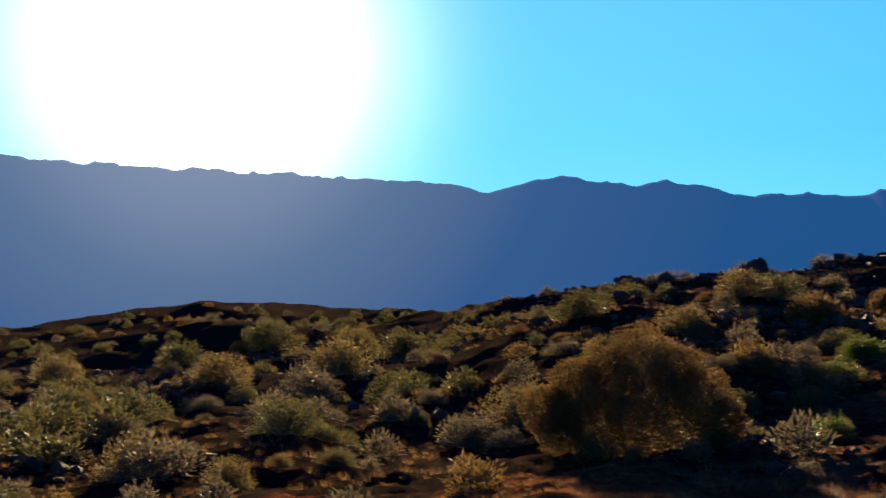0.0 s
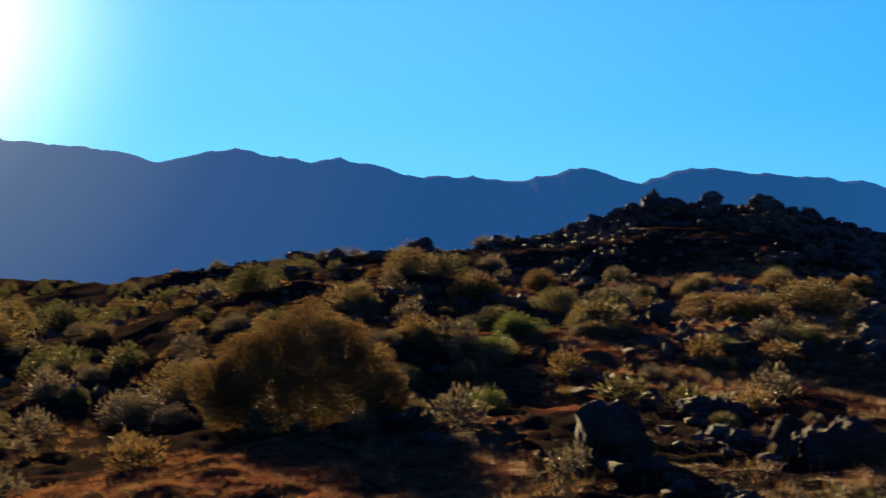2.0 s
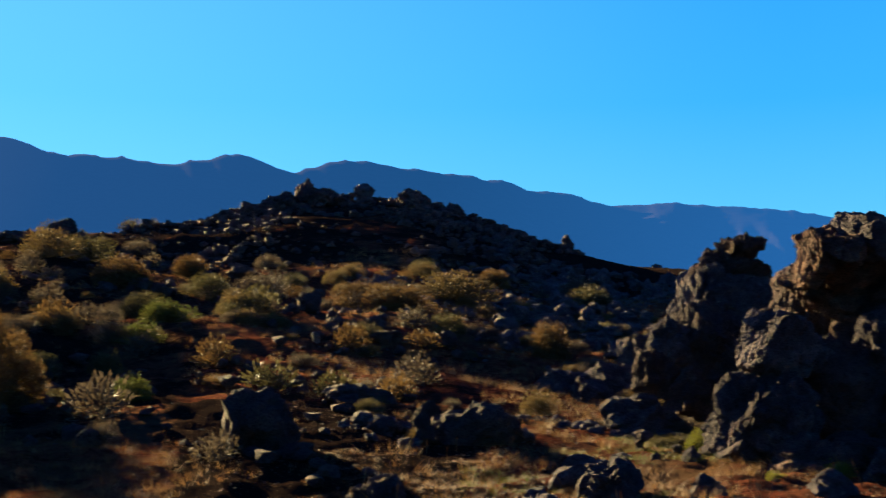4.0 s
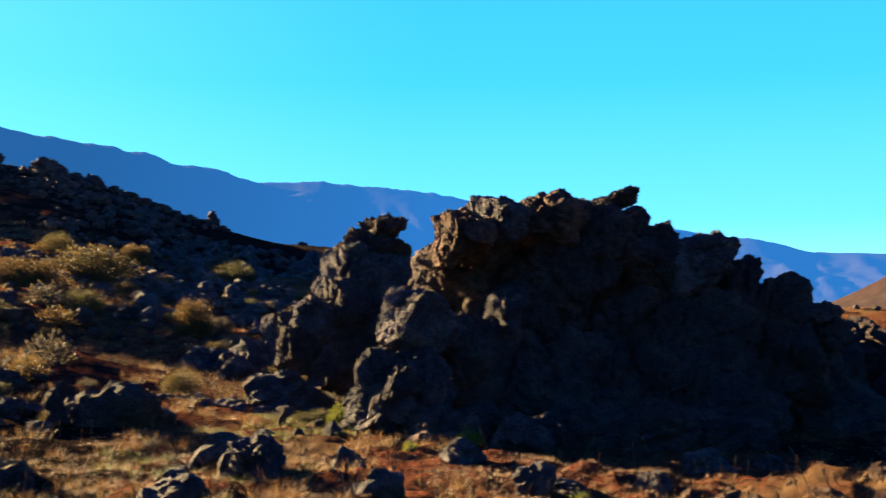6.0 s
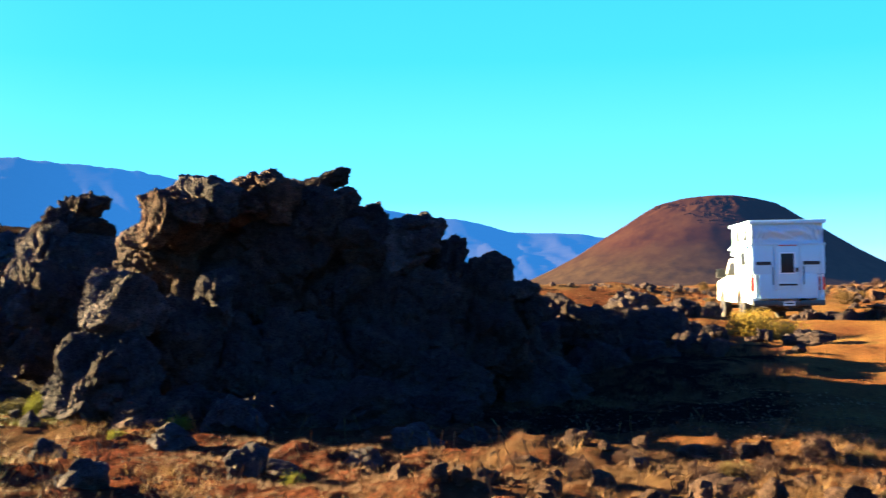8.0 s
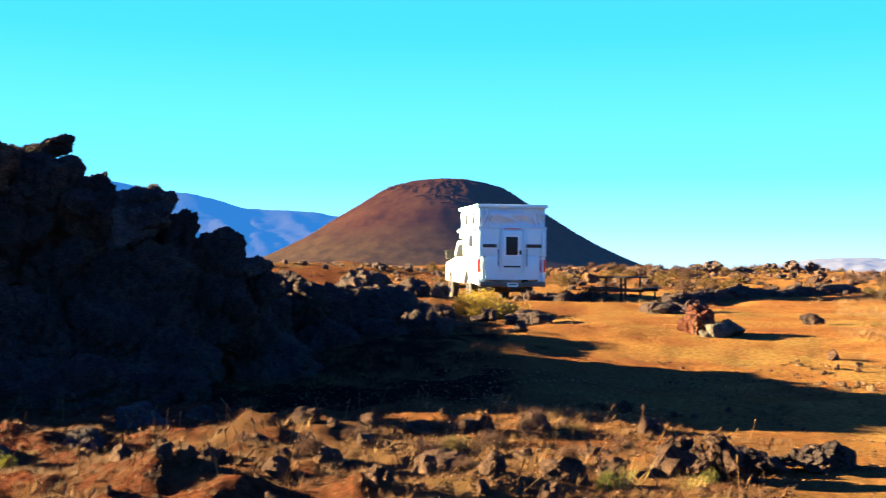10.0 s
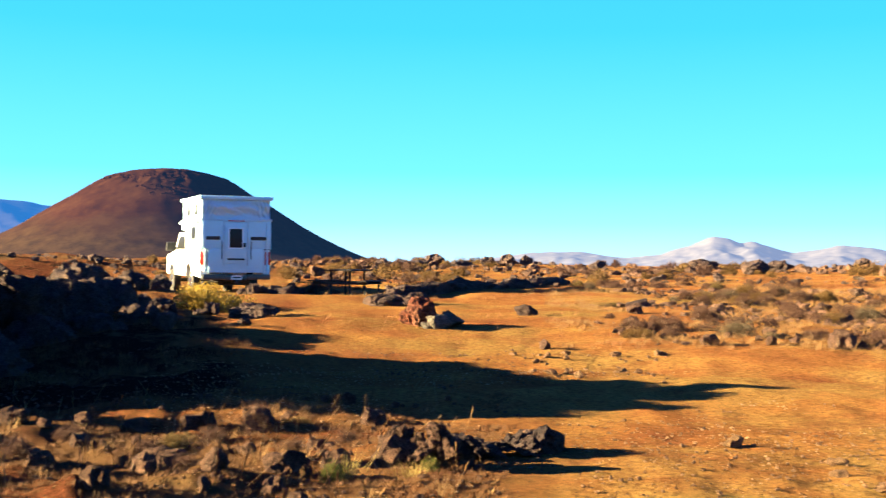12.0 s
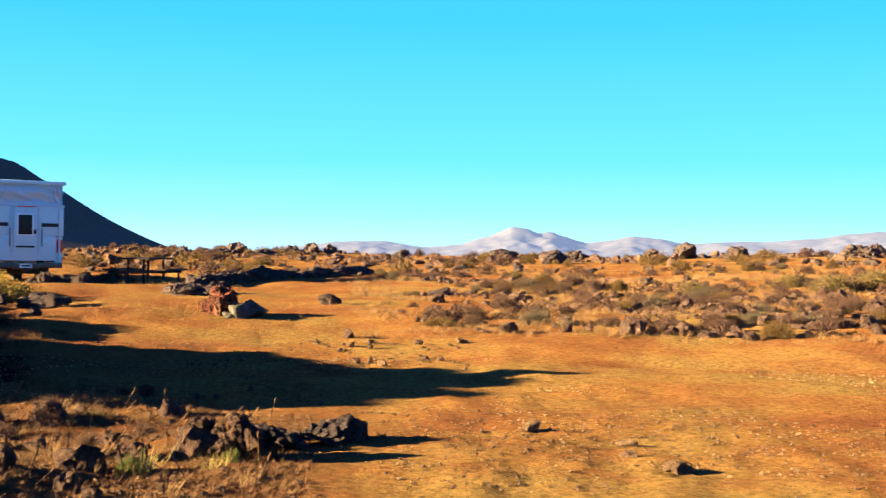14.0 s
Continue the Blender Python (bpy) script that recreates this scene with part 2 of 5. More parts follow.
def cone_mat():
    """Rusty cinder, dustier and overgrown towards the foot, with faint streaks down the fall line."""
    n = Nodes("cinder")
    rust = n.ramp(n.mix(0.45, n.noise(0.014, 6, 0.65, "Position"), n.noise(0.09, 6, 0.7, "Position")), [(0.35, (0.0100, 0.0043, 0.0032)), (0.5, (0.0200, 0.0083, 0.0048)), (0.7, (0.0340, 0.0160, 0.0080))])
    dust = n.ramp(n.noise(0.05, 7, 0.7, "Position"), [(0.35, (0.0130, 0.0085, 0.0045)), (0.65, (0.0330, 0.0200, 0.0095))])
    apart = n.add("ShaderNodeSeparateXYZ")
    n.link(n.add("ShaderNodeNewGeometry").outputs["Position"], apart.inputs[0])
    up = n.add("ShaderNodeMath")
    up.operation, up.inputs[1].default_value = "MULTIPLY", 0.009
    n.link(apart.outputs["Z"], up.inputs[0])
    edge = n.mix(0.35, up.outputs[0], n.noise(0.012, 5, 0.6, "Position"))
    col = n.mix(n.ramp(edge, [(0.28, (1, 1, 1)), (0.52, (0, 0, 0))]), rust, dust)
    n.finish(col, 1.0, 0.0)
    # thin blue haze over the cone, mixed in as emission
    haze_glow = n.add("ShaderNodeEmission")
    haze_glow.inputs["Color"].default_value = (0.004, 0.013, 0.034, 1)
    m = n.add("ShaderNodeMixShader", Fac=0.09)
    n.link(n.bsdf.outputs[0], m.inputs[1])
    n.link(haze_glow.outputs[0], m.inputs[2])
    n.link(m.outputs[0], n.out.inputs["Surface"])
    return n.mat


def soil_mat():
    n = Nodes("soil")
    pos = "Position"
    base = n.ramp(n.noise(0.35, 5, 0.6, pos), [(0.30, (0.105, 0.027, 0.020)), (0.5, (0.155, 0.045, 0.026)), (0.7, (0.195, 0.068, 0.034))])
    grains = n.ramp(n.noise(9, 8, 0.8, pos), [(0.36, (0.03, 0.02, 0.02)), (0.5, (0.45, 0.45, 0.45)), (0.66, (1.0, 0.92, 0.8))])
    col = n.mix(0.85, base, grains, "OVERLAY")
    straw = n.ramp(n.noise(0.16, 6, 0.7, pos, (1, 1.6, 1)), [(0.5, (0, 0, 0)), (0.6, (1, 1, 1))])
    col = n.mix(straw, col, n.mix(n.noise(7, 6, 0.75, pos), (0.08, 0.037, 0.024), (0.20, 0.105, 0.05)))
    packed = n.add("ShaderNodeAttribute")
    packed.attribute_name = "packed"
    bare = n.ramp(n.noise(0.5, 6, 0.65, pos), [(0.32, (0.21, 0.065, 0.029)), (0.5, (0.31, 0.117, 0.038)), (0.66, (0.38, 0.172, 0.050))])
    bare = n.mix(n.ramp(n.noise(0.22, 6, 0.7, pos), [(0.47, (0, 0, 0)), (0.60, (1, 1, 1))]), bare, n.mix(n.noise(6, 6, 0.75, pos), (0.23, 0.108, 0.036), (0.41, 0.225, 0.068)))
    bare = n.mix(0.6, bare, n.ramp(n.noise(12, 8, 0.8, pos), [(0.36, (0.12, 0.1, 0.1)), (0.5, (0.5, 0.5, 0.5)), (0.64, (0.85, 0.8, 0.75))]), "OVERLAY")
    col = n.mix(packed.outputs["Fac"], col, bare)
    # cinder share: real dark cinders plus the shade painted into the ground
    share = n.add("ShaderNodeAttribute")
    share.attribute_name = "cinder"
    level = n.add("ShaderNodeMath")
    level.operation = "ADD"
    n.link(n.noise(0.6, 7, 0.72, pos), level.inputs[0])
    n.link(share.outputs["Fac"], level.inputs[1])
    cinder = n.ramp(level.outputs[0], [(0.60, (0, 0, 0)), (0.68, (1, 1, 1))])
    col = n.mix(cinder, col, n.mix(n.noise(17, 6, 0.75, pos), (0.008, 0.0055, 0.0055), (0.046, 0.026, 0.019)))
    pebble = n.add("ShaderNodeTexVoronoi", Scale=16.0)
    n.link(n.add("ShaderNodeNewGeometry").outputs["Position"], pebble.inputs["Vector"])
    col = n.mix(n.ramp(pebble.outputs["Distance"], [(0.12, (1, 1, 1)), (0.22, (0, 0, 0))]), col, n.mix(pebble.outputs["Color"], (0.03, 0.018, 0.013), (0.26, 0.15, 0.08)))
    relief = n.mix(0.5, n.noise(5, 8, 0.78, pos), n.noise(30, 6, 0.78, pos))
    n.bump(n.mix(packed.outputs["Fac"], relief, n.mix(0.55, (0.5, 0.5, 0.5), relief)), 1.0, 0.12)
    col = n.mix(1.0, col, (0.43, 0.505, 0.53), "MULTIPLY")
    return n.finish(col, 1.0, 0.0)


M_SOIL = soil_mat()
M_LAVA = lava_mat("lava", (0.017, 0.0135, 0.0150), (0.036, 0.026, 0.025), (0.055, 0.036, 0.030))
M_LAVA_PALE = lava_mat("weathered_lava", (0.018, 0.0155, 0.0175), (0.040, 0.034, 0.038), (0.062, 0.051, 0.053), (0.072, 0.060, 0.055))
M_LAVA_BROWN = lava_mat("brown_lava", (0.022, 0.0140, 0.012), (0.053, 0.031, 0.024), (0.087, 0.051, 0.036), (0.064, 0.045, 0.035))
M_RED = lava_mat("red_cinder_rock", (0.026, 0.012, 0.010), (0.072, 0.023, 0.014), (0.090, 0.046, 0.032), (0.060, 0.046, 0.036))
M_TAN = lava_mat("tan_stone", (0.045, 0.027, 0.017), (0.095, 0.056, 0.032), (0.140, 0.088, 0.050))
M_GREY = lava_mat("pale_stone", (0.04, 0.036, 0.032), (0.08, 0.07, 0.061), (0.11, 0.095, 0.078))
# blue haze painted over the rock, with a whiter glow near the sun
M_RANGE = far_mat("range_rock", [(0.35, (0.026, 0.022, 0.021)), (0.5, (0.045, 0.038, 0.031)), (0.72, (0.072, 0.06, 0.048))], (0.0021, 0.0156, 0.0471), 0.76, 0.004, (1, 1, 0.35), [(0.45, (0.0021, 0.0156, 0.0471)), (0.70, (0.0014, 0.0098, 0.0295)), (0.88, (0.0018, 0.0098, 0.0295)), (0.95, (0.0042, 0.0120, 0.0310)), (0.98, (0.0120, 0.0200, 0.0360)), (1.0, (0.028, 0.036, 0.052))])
M_CONE = cone_mat()
# pale haze mixed into the hills as emission
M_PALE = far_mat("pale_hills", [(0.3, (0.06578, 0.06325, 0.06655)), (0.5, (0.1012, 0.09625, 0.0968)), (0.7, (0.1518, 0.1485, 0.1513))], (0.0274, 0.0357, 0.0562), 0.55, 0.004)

# ---------- mesh tools ----------
def from_arrays(name, verts, faces, material, sharp=False):
    me = bpy.data.meshes.new(name)
    verts, faces = np.asarray(verts, np.float32), np.asarray(faces, np.int32)
    me.vertices.add(len(verts))
    me.vertices.foreach_set("co", verts.ravel())
    k = faces.shape[1]
    me.loops.add(faces.size)
    me.loops.foreach_set("vertex_index", faces.ravel())
    me.polygons.add(len(faces))
    me.polygons.foreach_set("loop_start", np.arange(0, faces.size, k, dtype=np.int32))
    me.update(calc_edges=True)
    me.polygons.foreach_set("use_smooth", np.full(len(faces), not sharp))
    me.materials.append(material)
    me.update()
    return me


def mesh_of(name, bm, material, soft=True):
    bmesh.ops.recalc_face_normals(bm, faces=bm.faces)
    me = bpy.data.meshes.new(name)
    bm.to_mesh(me)
    bm.free()
    me.materials.append(material)
    if soft:
        me.set_sharp_from_angle(angle=radians(35))
    return me


def part(name, bm, material, parent, label=""):
    """Links a bmesh (or a mesh) as one mesh object under a thing or a part."""
    me = bm if isinstance(bm, bpy.types.Mesh) else mesh_of(name, bm, material)
    ob = new(name, me)
    ob.parent = parent
    return tagged(ob, label)


def box(bm, lo, hi, bevel=0.0):
    ret = bmesh.ops.create_cube(bm, size=1.0)
    for v in ret["verts"]:
        v.co = Vector([lo[i] + (v.co[i] + 0.5) * (hi[i] - lo[i]) for i in range(3)])
    if bevel:
        edges = list({e for v in ret["verts"] for e in v.link_edges})
        bmesh.ops.bevel(bm, geom=edges, offset=bevel, segments=2, affect="EDGES", profile=0.7)
    return bm


def boxes(*items):
    bm = bmesh.new()
    for lo, hi, bevel in items:
        box(bm, lo, hi, bevel)
    return bm


def prism(profile, x0, x1, bevel=0.0):
    """A closed outline in y and z, drawn out from x0 to x1."""
    bm = bmesh.new()
    a = [bm.verts.new((x0, y, z)) for y, z in profile]
    b = [bm.verts.new((x1, y, z)) for y, z in profile]
    bm.faces.new(a), bm.faces.new(b[::-1])
    for i in range(len(a)):
        bm.faces.new((a[i], b[i], b[i - 1], a[i - 1]))
    if bevel:
        bmesh.ops.bevel(bm, geom=list(bm.edges), offset=bevel, segments=2, affect="EDGES", profile=0.7)
    return bm


def tube(bm, p0, p1, r0, r1, sides=8):
    p0, p1 = Vector(p0), Vector(p1)
    m = Matrix.Translation((p0 + p1) / 2) @ (p1 - p0).to_track_quat("Z", "Y").to_matrix().to_4x4()
    bmesh.ops.create_cone(bm, cap_ends=True, segments=sides, radius1=r0, radius2=r1, depth=(p1 - p0).length, matrix=m)
    return bm


ICO = {}


def ico(sub):
    if sub not in ICO:
        bm = bmesh.new()
        bmesh.ops.create_icosphere(bm, subdivisions=sub, radius=1.0)
        bm.verts.ensure_lookup_table()
        ICO[sub] = (np.array([v.co[:] for v in bm.verts]), np.array([[v.index for v in f.verts] for f in bm.faces]))
        bm.free()
    return ICO[sub]


def rock_shape(seed, size, sub=3, boxy=0.5, cuts=12, rough=0.10, pits=0.04, cell=None, upright=0.6, facet=None):
    """Vertices and faces of a broken, clinkery lava block of that size in metres, resting on z = 0 and sunk a little."""
    rng = np.random.RandomState(seed)
    v, f = ico(sub)
    v = np.sign(v) * np.abs(v) ** (1 - 0.5 * boxy)
    v = v / np.maximum(np.abs(v).max(axis=0), 1e-6)
    for _ in range(cuts):
        d = rng.normal(size=3)
        d /= np.linalg.norm(d)
        over = np.maximum(v @ d - rng.uniform(0.6, 0.94), 0)
        v = v - over[:, None] * d
    if facet is not None:
        over = np.maximum(v @ np.array(facet) - 0.52, 0)
        v = v - over[:, None] * np.array(facet)
    size = np.asarray(size, float)
    p = v * size / 2
    unit = size.mean()
    n = v / np.linalg.norm(v, axis=1)[:, None]
    o = rng.uniform(20, 90, 3)
    q = p / unit
    shift = rough * unit * (ridged(q[:, 0] * 1.6 + o[0], q[:, 1] * 1.6 + o[1], q[:, 2] * 1.6 + o[2], 3, seed) - 0.3)
    tall = np.array([1.0, 1.0, upright])
    for c, depth, step in ((cell or unit * 0.32, 0.09, 0.24), ((cell or unit * 0.32) * 0.38, 0.09, 0.18)):
        f1, f2, own = cells(p * tall / c + o, seed)
        shift = shift + c * (depth * (np.minimum(f2 - f1, 0.35) / 0.35 - 0.7) + step * (own - 0.5) - 0.10 * f1)
    if sub >= 5:
        c = (cell or unit * 0.32) * 0.15
        f1, f2, own = cells(p * tall / c + o, seed + 5)
        shift = shift + c * (0.16 * (np.minimum(f2 - f1, 0.35) / 0.35 - 0.7) + 0.42 * (own - 0.5) - 0.15 * f1)
        shift = shift + 0.03 * ridged(p[:, 0] * 4 + o[0], p[:, 1] * 4 + o[1], p[:, 2] * 2.4 + o[2], 4, seed + 2)
    shift = shift + pits * unit * fbm(q[:, 0] * 7 + o[1], q[:, 1] * 7 + o[2], q[:, 2] * 7 + o[0], 3, seed + 9)
    p = p + n * shift[:, None]
    p[:, 2] += size[2] * 0.36
    return p, f


def turned(p, rz, rx=0.0, ry=0.0):
    m = np.array(Euler((radians(rx), radians(ry), radians(rz))).to_matrix())
    return p @ m.T


# ---------- ground: one sheet to the horizon ----------
def build_ground():
    az = np.concatenate([np.arange(-180, -14, 4.0), np.arange(-14, 146, 0.3), np.arange(146, 180, 4.0)])
    r = np.concatenate([[0.3, 1.5, 3, 4.5], np.geomspace(5.5, 100, 250), np.geomspace(104, 600, 40), np.geomspace(660, 4900, 14)])
    a, rr = np.meshgrid(np.radians(az), r)
    x, y = rr * np.sin(a), rr * np.cos(a)
    z = land(x, y)
    n, m = a.shape
    verts = np.stack([x, y, z], -1).reshape(-1, 3)
    i, j = np.meshgrid(np.arange(n - 1), np.arange(m), indexing="ij")
    k = (j + 1) % m
    faces = np.stack([i * m + j, i * m + k, (i + 1) * m + k, (i + 1) * m + j], -1).reshape(-1, 4)
    hub = len(verts)
    verts = np.vstack([verts, [[0, 0, float(land(0.0, 0.1))]]])
    me = from_arrays("ground", verts, faces, M_SOIL)
    deg, dist = np.degrees(np.arctan2(verts[:, 0], verts[:, 1])), np.hypot(verts[:, 0], verts[:, 1])
    share = np.interp(deg, [-180, -60, 10, 20, 55, 64, 72, 95, 105, 160], [-0.1, 0.36, 0.38, 0.40, 0.03, -0.02, 0.02, 0.06, -0.10, -0.10]) * smooth((dist - 7) / 5)
    # 36 to 54 degrees: shade on the slope put into the soil colour
    share = share - 0.22 * smooth((17 - dist) / 4) * smooth((41 - deg) / 5) + 0.30 * smooth((19 - dist) / 3) * smooth((deg - 36) / 4) * smooth((54 - deg) / 4) - 0.08 * (deg < 50)
    share = share + 0.4 * smooth((dist - 42) / 6) * ((deg > 52) & (deg < 82))
    share = share + 0.16 * smooth((dist - 34) / 12) * ((deg > 34) & (deg < 58))
    # shadow of the outcrop put into the soil colour, 80 to 103 degrees
    share = share + 0.17 * smooth((deg - 80) / 6) * smooth((103 - deg) / 4) * smooth((dist - 12.5) / 2) * smooth((27 - dist) / 4)
    share = share * smooth((dist - 5) / 4)
    me.attributes.new("cinder", "FLOAT", "POINT").data.foreach_set("value", share.astype(np.float32))
    packed = np.interp(deg, [-180, -140, -60, 76, 92, 104, 116, 150, 180], [0.5, 0.35, 0.0, 0.0, 0.2, 0.75, 1.0, 1.0, 0.5]) * (0.5 + 0.5 * np.maximum(smooth((dist - 10) / 4), smooth((deg - 112) / 8)))
    packed = 0.4 + (packed - 0.4) * smooth((dist - 2) / 5)
    me.attributes.new("packed", "FLOAT", "POINT").data.foreach_set("value", packed.astype(np.float32))
    ob = new("ground", me)
    cap = np.stack([np.full(m, hub), np.arange(m), (np.arange(m) + 1) % m], -1)
    mid = part("ground_centre", from_arrays("ground_centre", verts, cap, M_SOIL), M_SOIL, ob)
    return tagged(ob, "orange-red volcanic soil with dry straw patches and cinders", "ground", kind="structure")


build_ground()


# ---------- distance ----------
def skyline(name, knots, near, far, base, material, label, seed, rough, step=0.25, category="mountain"):
    """A range of hills as a sheet of slopes, spurs and gullies that rises from its foot to its crest."""
    az = np.arange(knots[0][0], knots[-1][0] + 1e-6, step)
    el = np.interp(az, [k[0] for k in knots], [k[1] for k in knots])
    w = np.exp(-0.5 * np.linspace(-1.5, 1.5, 5) ** 2)
    pad = np.pad(el, 2, mode="edge")
    el = np.convolve(pad, w / w.sum(), "valid")
    el = el + 0.010 * el * ridged(az * 0.9, az * 0.0, seed=seed + 3, octaves=4)
    u = np.linspace(0, 1.25, 46)
    a, uu = np.meshgrid(np.radians(az), u)
    rad = near + (far - near) * uu
    crest = np.tan(np.radians(el))[None, :] * far + EYE
    shape = np.where(uu <= 1, 0.25 * uu + 0.75 * uu ** 1.7, 1 - (uu - 1) * 1.6)
    deg = np.degrees(a)
    spur = ridged(deg / 4.5 + 0.8 * uu, uu * 1.3, seed=seed, octaves=4)
    z = base + (crest - base) * shape + rough * (crest - base) * spur * np.sin(np.pi * np.clip(uu, 0, 1)) ** 1.0
    z = z + 0.004 * far * 0.5 * fbm(deg * 1.4, uu * 7, seed=seed + 5, octaves=3) * np.clip(uu * 2, 0, 1) * (0.25 + 0.75 * (1 - np.clip(uu, 0, 1)))
    x, y = rad * np.sin(a), rad * np.cos(a)
    n, m = a.shape
    i, j = np.meshgrid(np.arange(n - 1), np.arange(m - 1), indexing="ij")
    faces = np.stack([i * m + j, i * m + j + 1, (i + 1) * m + j + 1, (i + 1) * m + j], -1).reshape(-1, 4)
    ob = new(name, from_arrays(name, np.stack([x, y, z], -1).reshape(-1, 3), faces, material))
    return tagged(ob, label, category, kind="structure")


RANGE = [(-40, 9.0), (-20, 9.8), (-4, 10.3), (4, 10.1), (9.6, 10.0), (13.8, 9.75), (16.5, 9.6), (19.3, 9.1), (21.4, 9.6), (23.5, 9.85), (26.4, 9.3),
         (28, 9.5), (30.8, 8.9), (32.3, 8.5), (33.6, 8.65), (37.4, 8.3), (40.6, 9.0), (43.3, 8.1), (45.3, 8.65), (47.3, 8.75), (50.1, 8.2), (54.2, 7.75),
         (55.5, 7.2), (57.3, 7.1), (59.2, 6.45), (62.4, 6.55), (64.7, 6.3), (67.5, 6.1), (70, 5.7), (75, 4.9), (79, 4.3), (82.8, 3.75), (85, 3.45), (86.6, 2.95),
         (88.6, 2.8), (90.3, 2.8), (93, 2.2), (97, 1.4), (102, 0.4)]
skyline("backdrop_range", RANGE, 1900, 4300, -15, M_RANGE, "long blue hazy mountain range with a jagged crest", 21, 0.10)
PALE = [(108, -0.2), (112, 0.1), (115.3, 0.55), (117.5, 0.6), (120, 0.3), (121.6, 0.5), (123.0, 0.95), (124.1, 1.42), (124.9, 1.30), (125.4, 1.05), (126.1, 1.18), (126.8, 0.95), (127.8, 0.62), (128.6, 0.68), (130.2, 0.98),
        (131.6, 0.88), (132.8, 0.6), (134, 0.7), (137.3, 0.8), (141.6, 1.3), (148, 1.4), (160, 0.4)]
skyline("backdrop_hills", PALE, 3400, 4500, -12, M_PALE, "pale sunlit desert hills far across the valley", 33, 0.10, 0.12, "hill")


def cinder_cone():
    prof_r = [330, 290, 259, 225, 190, 160, 105, 70, 40, 18, 0]
    prof_z = [-6, -2, 5, 20, 37, 55, 90, 109, 117, 119.5, 120]
    az = np.radians(np.arange(0, 360, 1.5))
    rad = np.concatenate([np.linspace(330, 60, 70), np.linspace(57, 0.5, 18)])
    z = np.interp(rad, prof_r[::-1], prof_z[::-1])
    w = np.ones(13) / 13
    z = np.convolve(np.pad(z, 6, mode="edge"), w, "valid")
    a, rr = np.meshgrid(az, rad)
    zz = np.repeat(z[:, None], len(az), 1)
    gully = fbm(rr * np.cos(a) / 26, rr * np.sin(a) / 26, seed=41, octaves=4)
    zz = zz + 0.9 * gully * np.clip(zz / 60, 0, 1)
    rim = np.exp(-((zz - 104) / 10) ** 2) * (np.cos(a + 0.3) < 0.2)
    zz = zz + 1.6 * rim * ridged(rr * np.cos(a) / 9, rr * np.sin(a) / 9, seed=47)
    x, y = rr * np.cos(a), rr * np.sin(a)
    n, m = a.shape
    i, j = np.meshgrid(np.arange(n - 1), np.arange(m), indexing="ij")
    k = (j + 1) % m
    faces = np.stack([i * m + j, i * m + k, (i + 1) * m + k, (i + 1) * m + j], -1).reshape(-1, 4)
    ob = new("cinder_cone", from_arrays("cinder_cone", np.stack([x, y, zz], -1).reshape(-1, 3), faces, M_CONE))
    cx, cy = on(96.95, 1500)
    ob.location = (cx, cy, 0)
    rng = np.random.RandomState(49)
    vs, fs = [], []
    for k in range(620):
        turn = rng.uniform(262, 350)
        side, up = radians(turn), 107 - (6 + 30 * smooth((318 - turn) / 50)) * rng.rand() ** 1.4
        out = float(np.interp(up, prof_z, prof_r))
        p, f = rock_shape(900 + k % 7, np.array([1, 0.9, 0.55]) * rng.uniform(1.2, 4.0), 2, 0.4, 8, 0.18, 0.1)
        fs.append(f + sum(len(q) for q in vs))
        vs.append(turned(p, rng.uniform(0, 360)) + np.array([out * math.sin(side), out * math.cos(side), up - 1.5]))
    crags = part("crag_band", from_arrays("crag_band", np.vstack(vs), np.vstack(fs), M_CONE, True), M_CONE, ob)
    tagged(crags, "dark lava crags below the summit", kind="stuff")
    return tagged(ob, "rust-red volcanic cinder cone with a rounded dark summit", "hill")


cinder_cone()


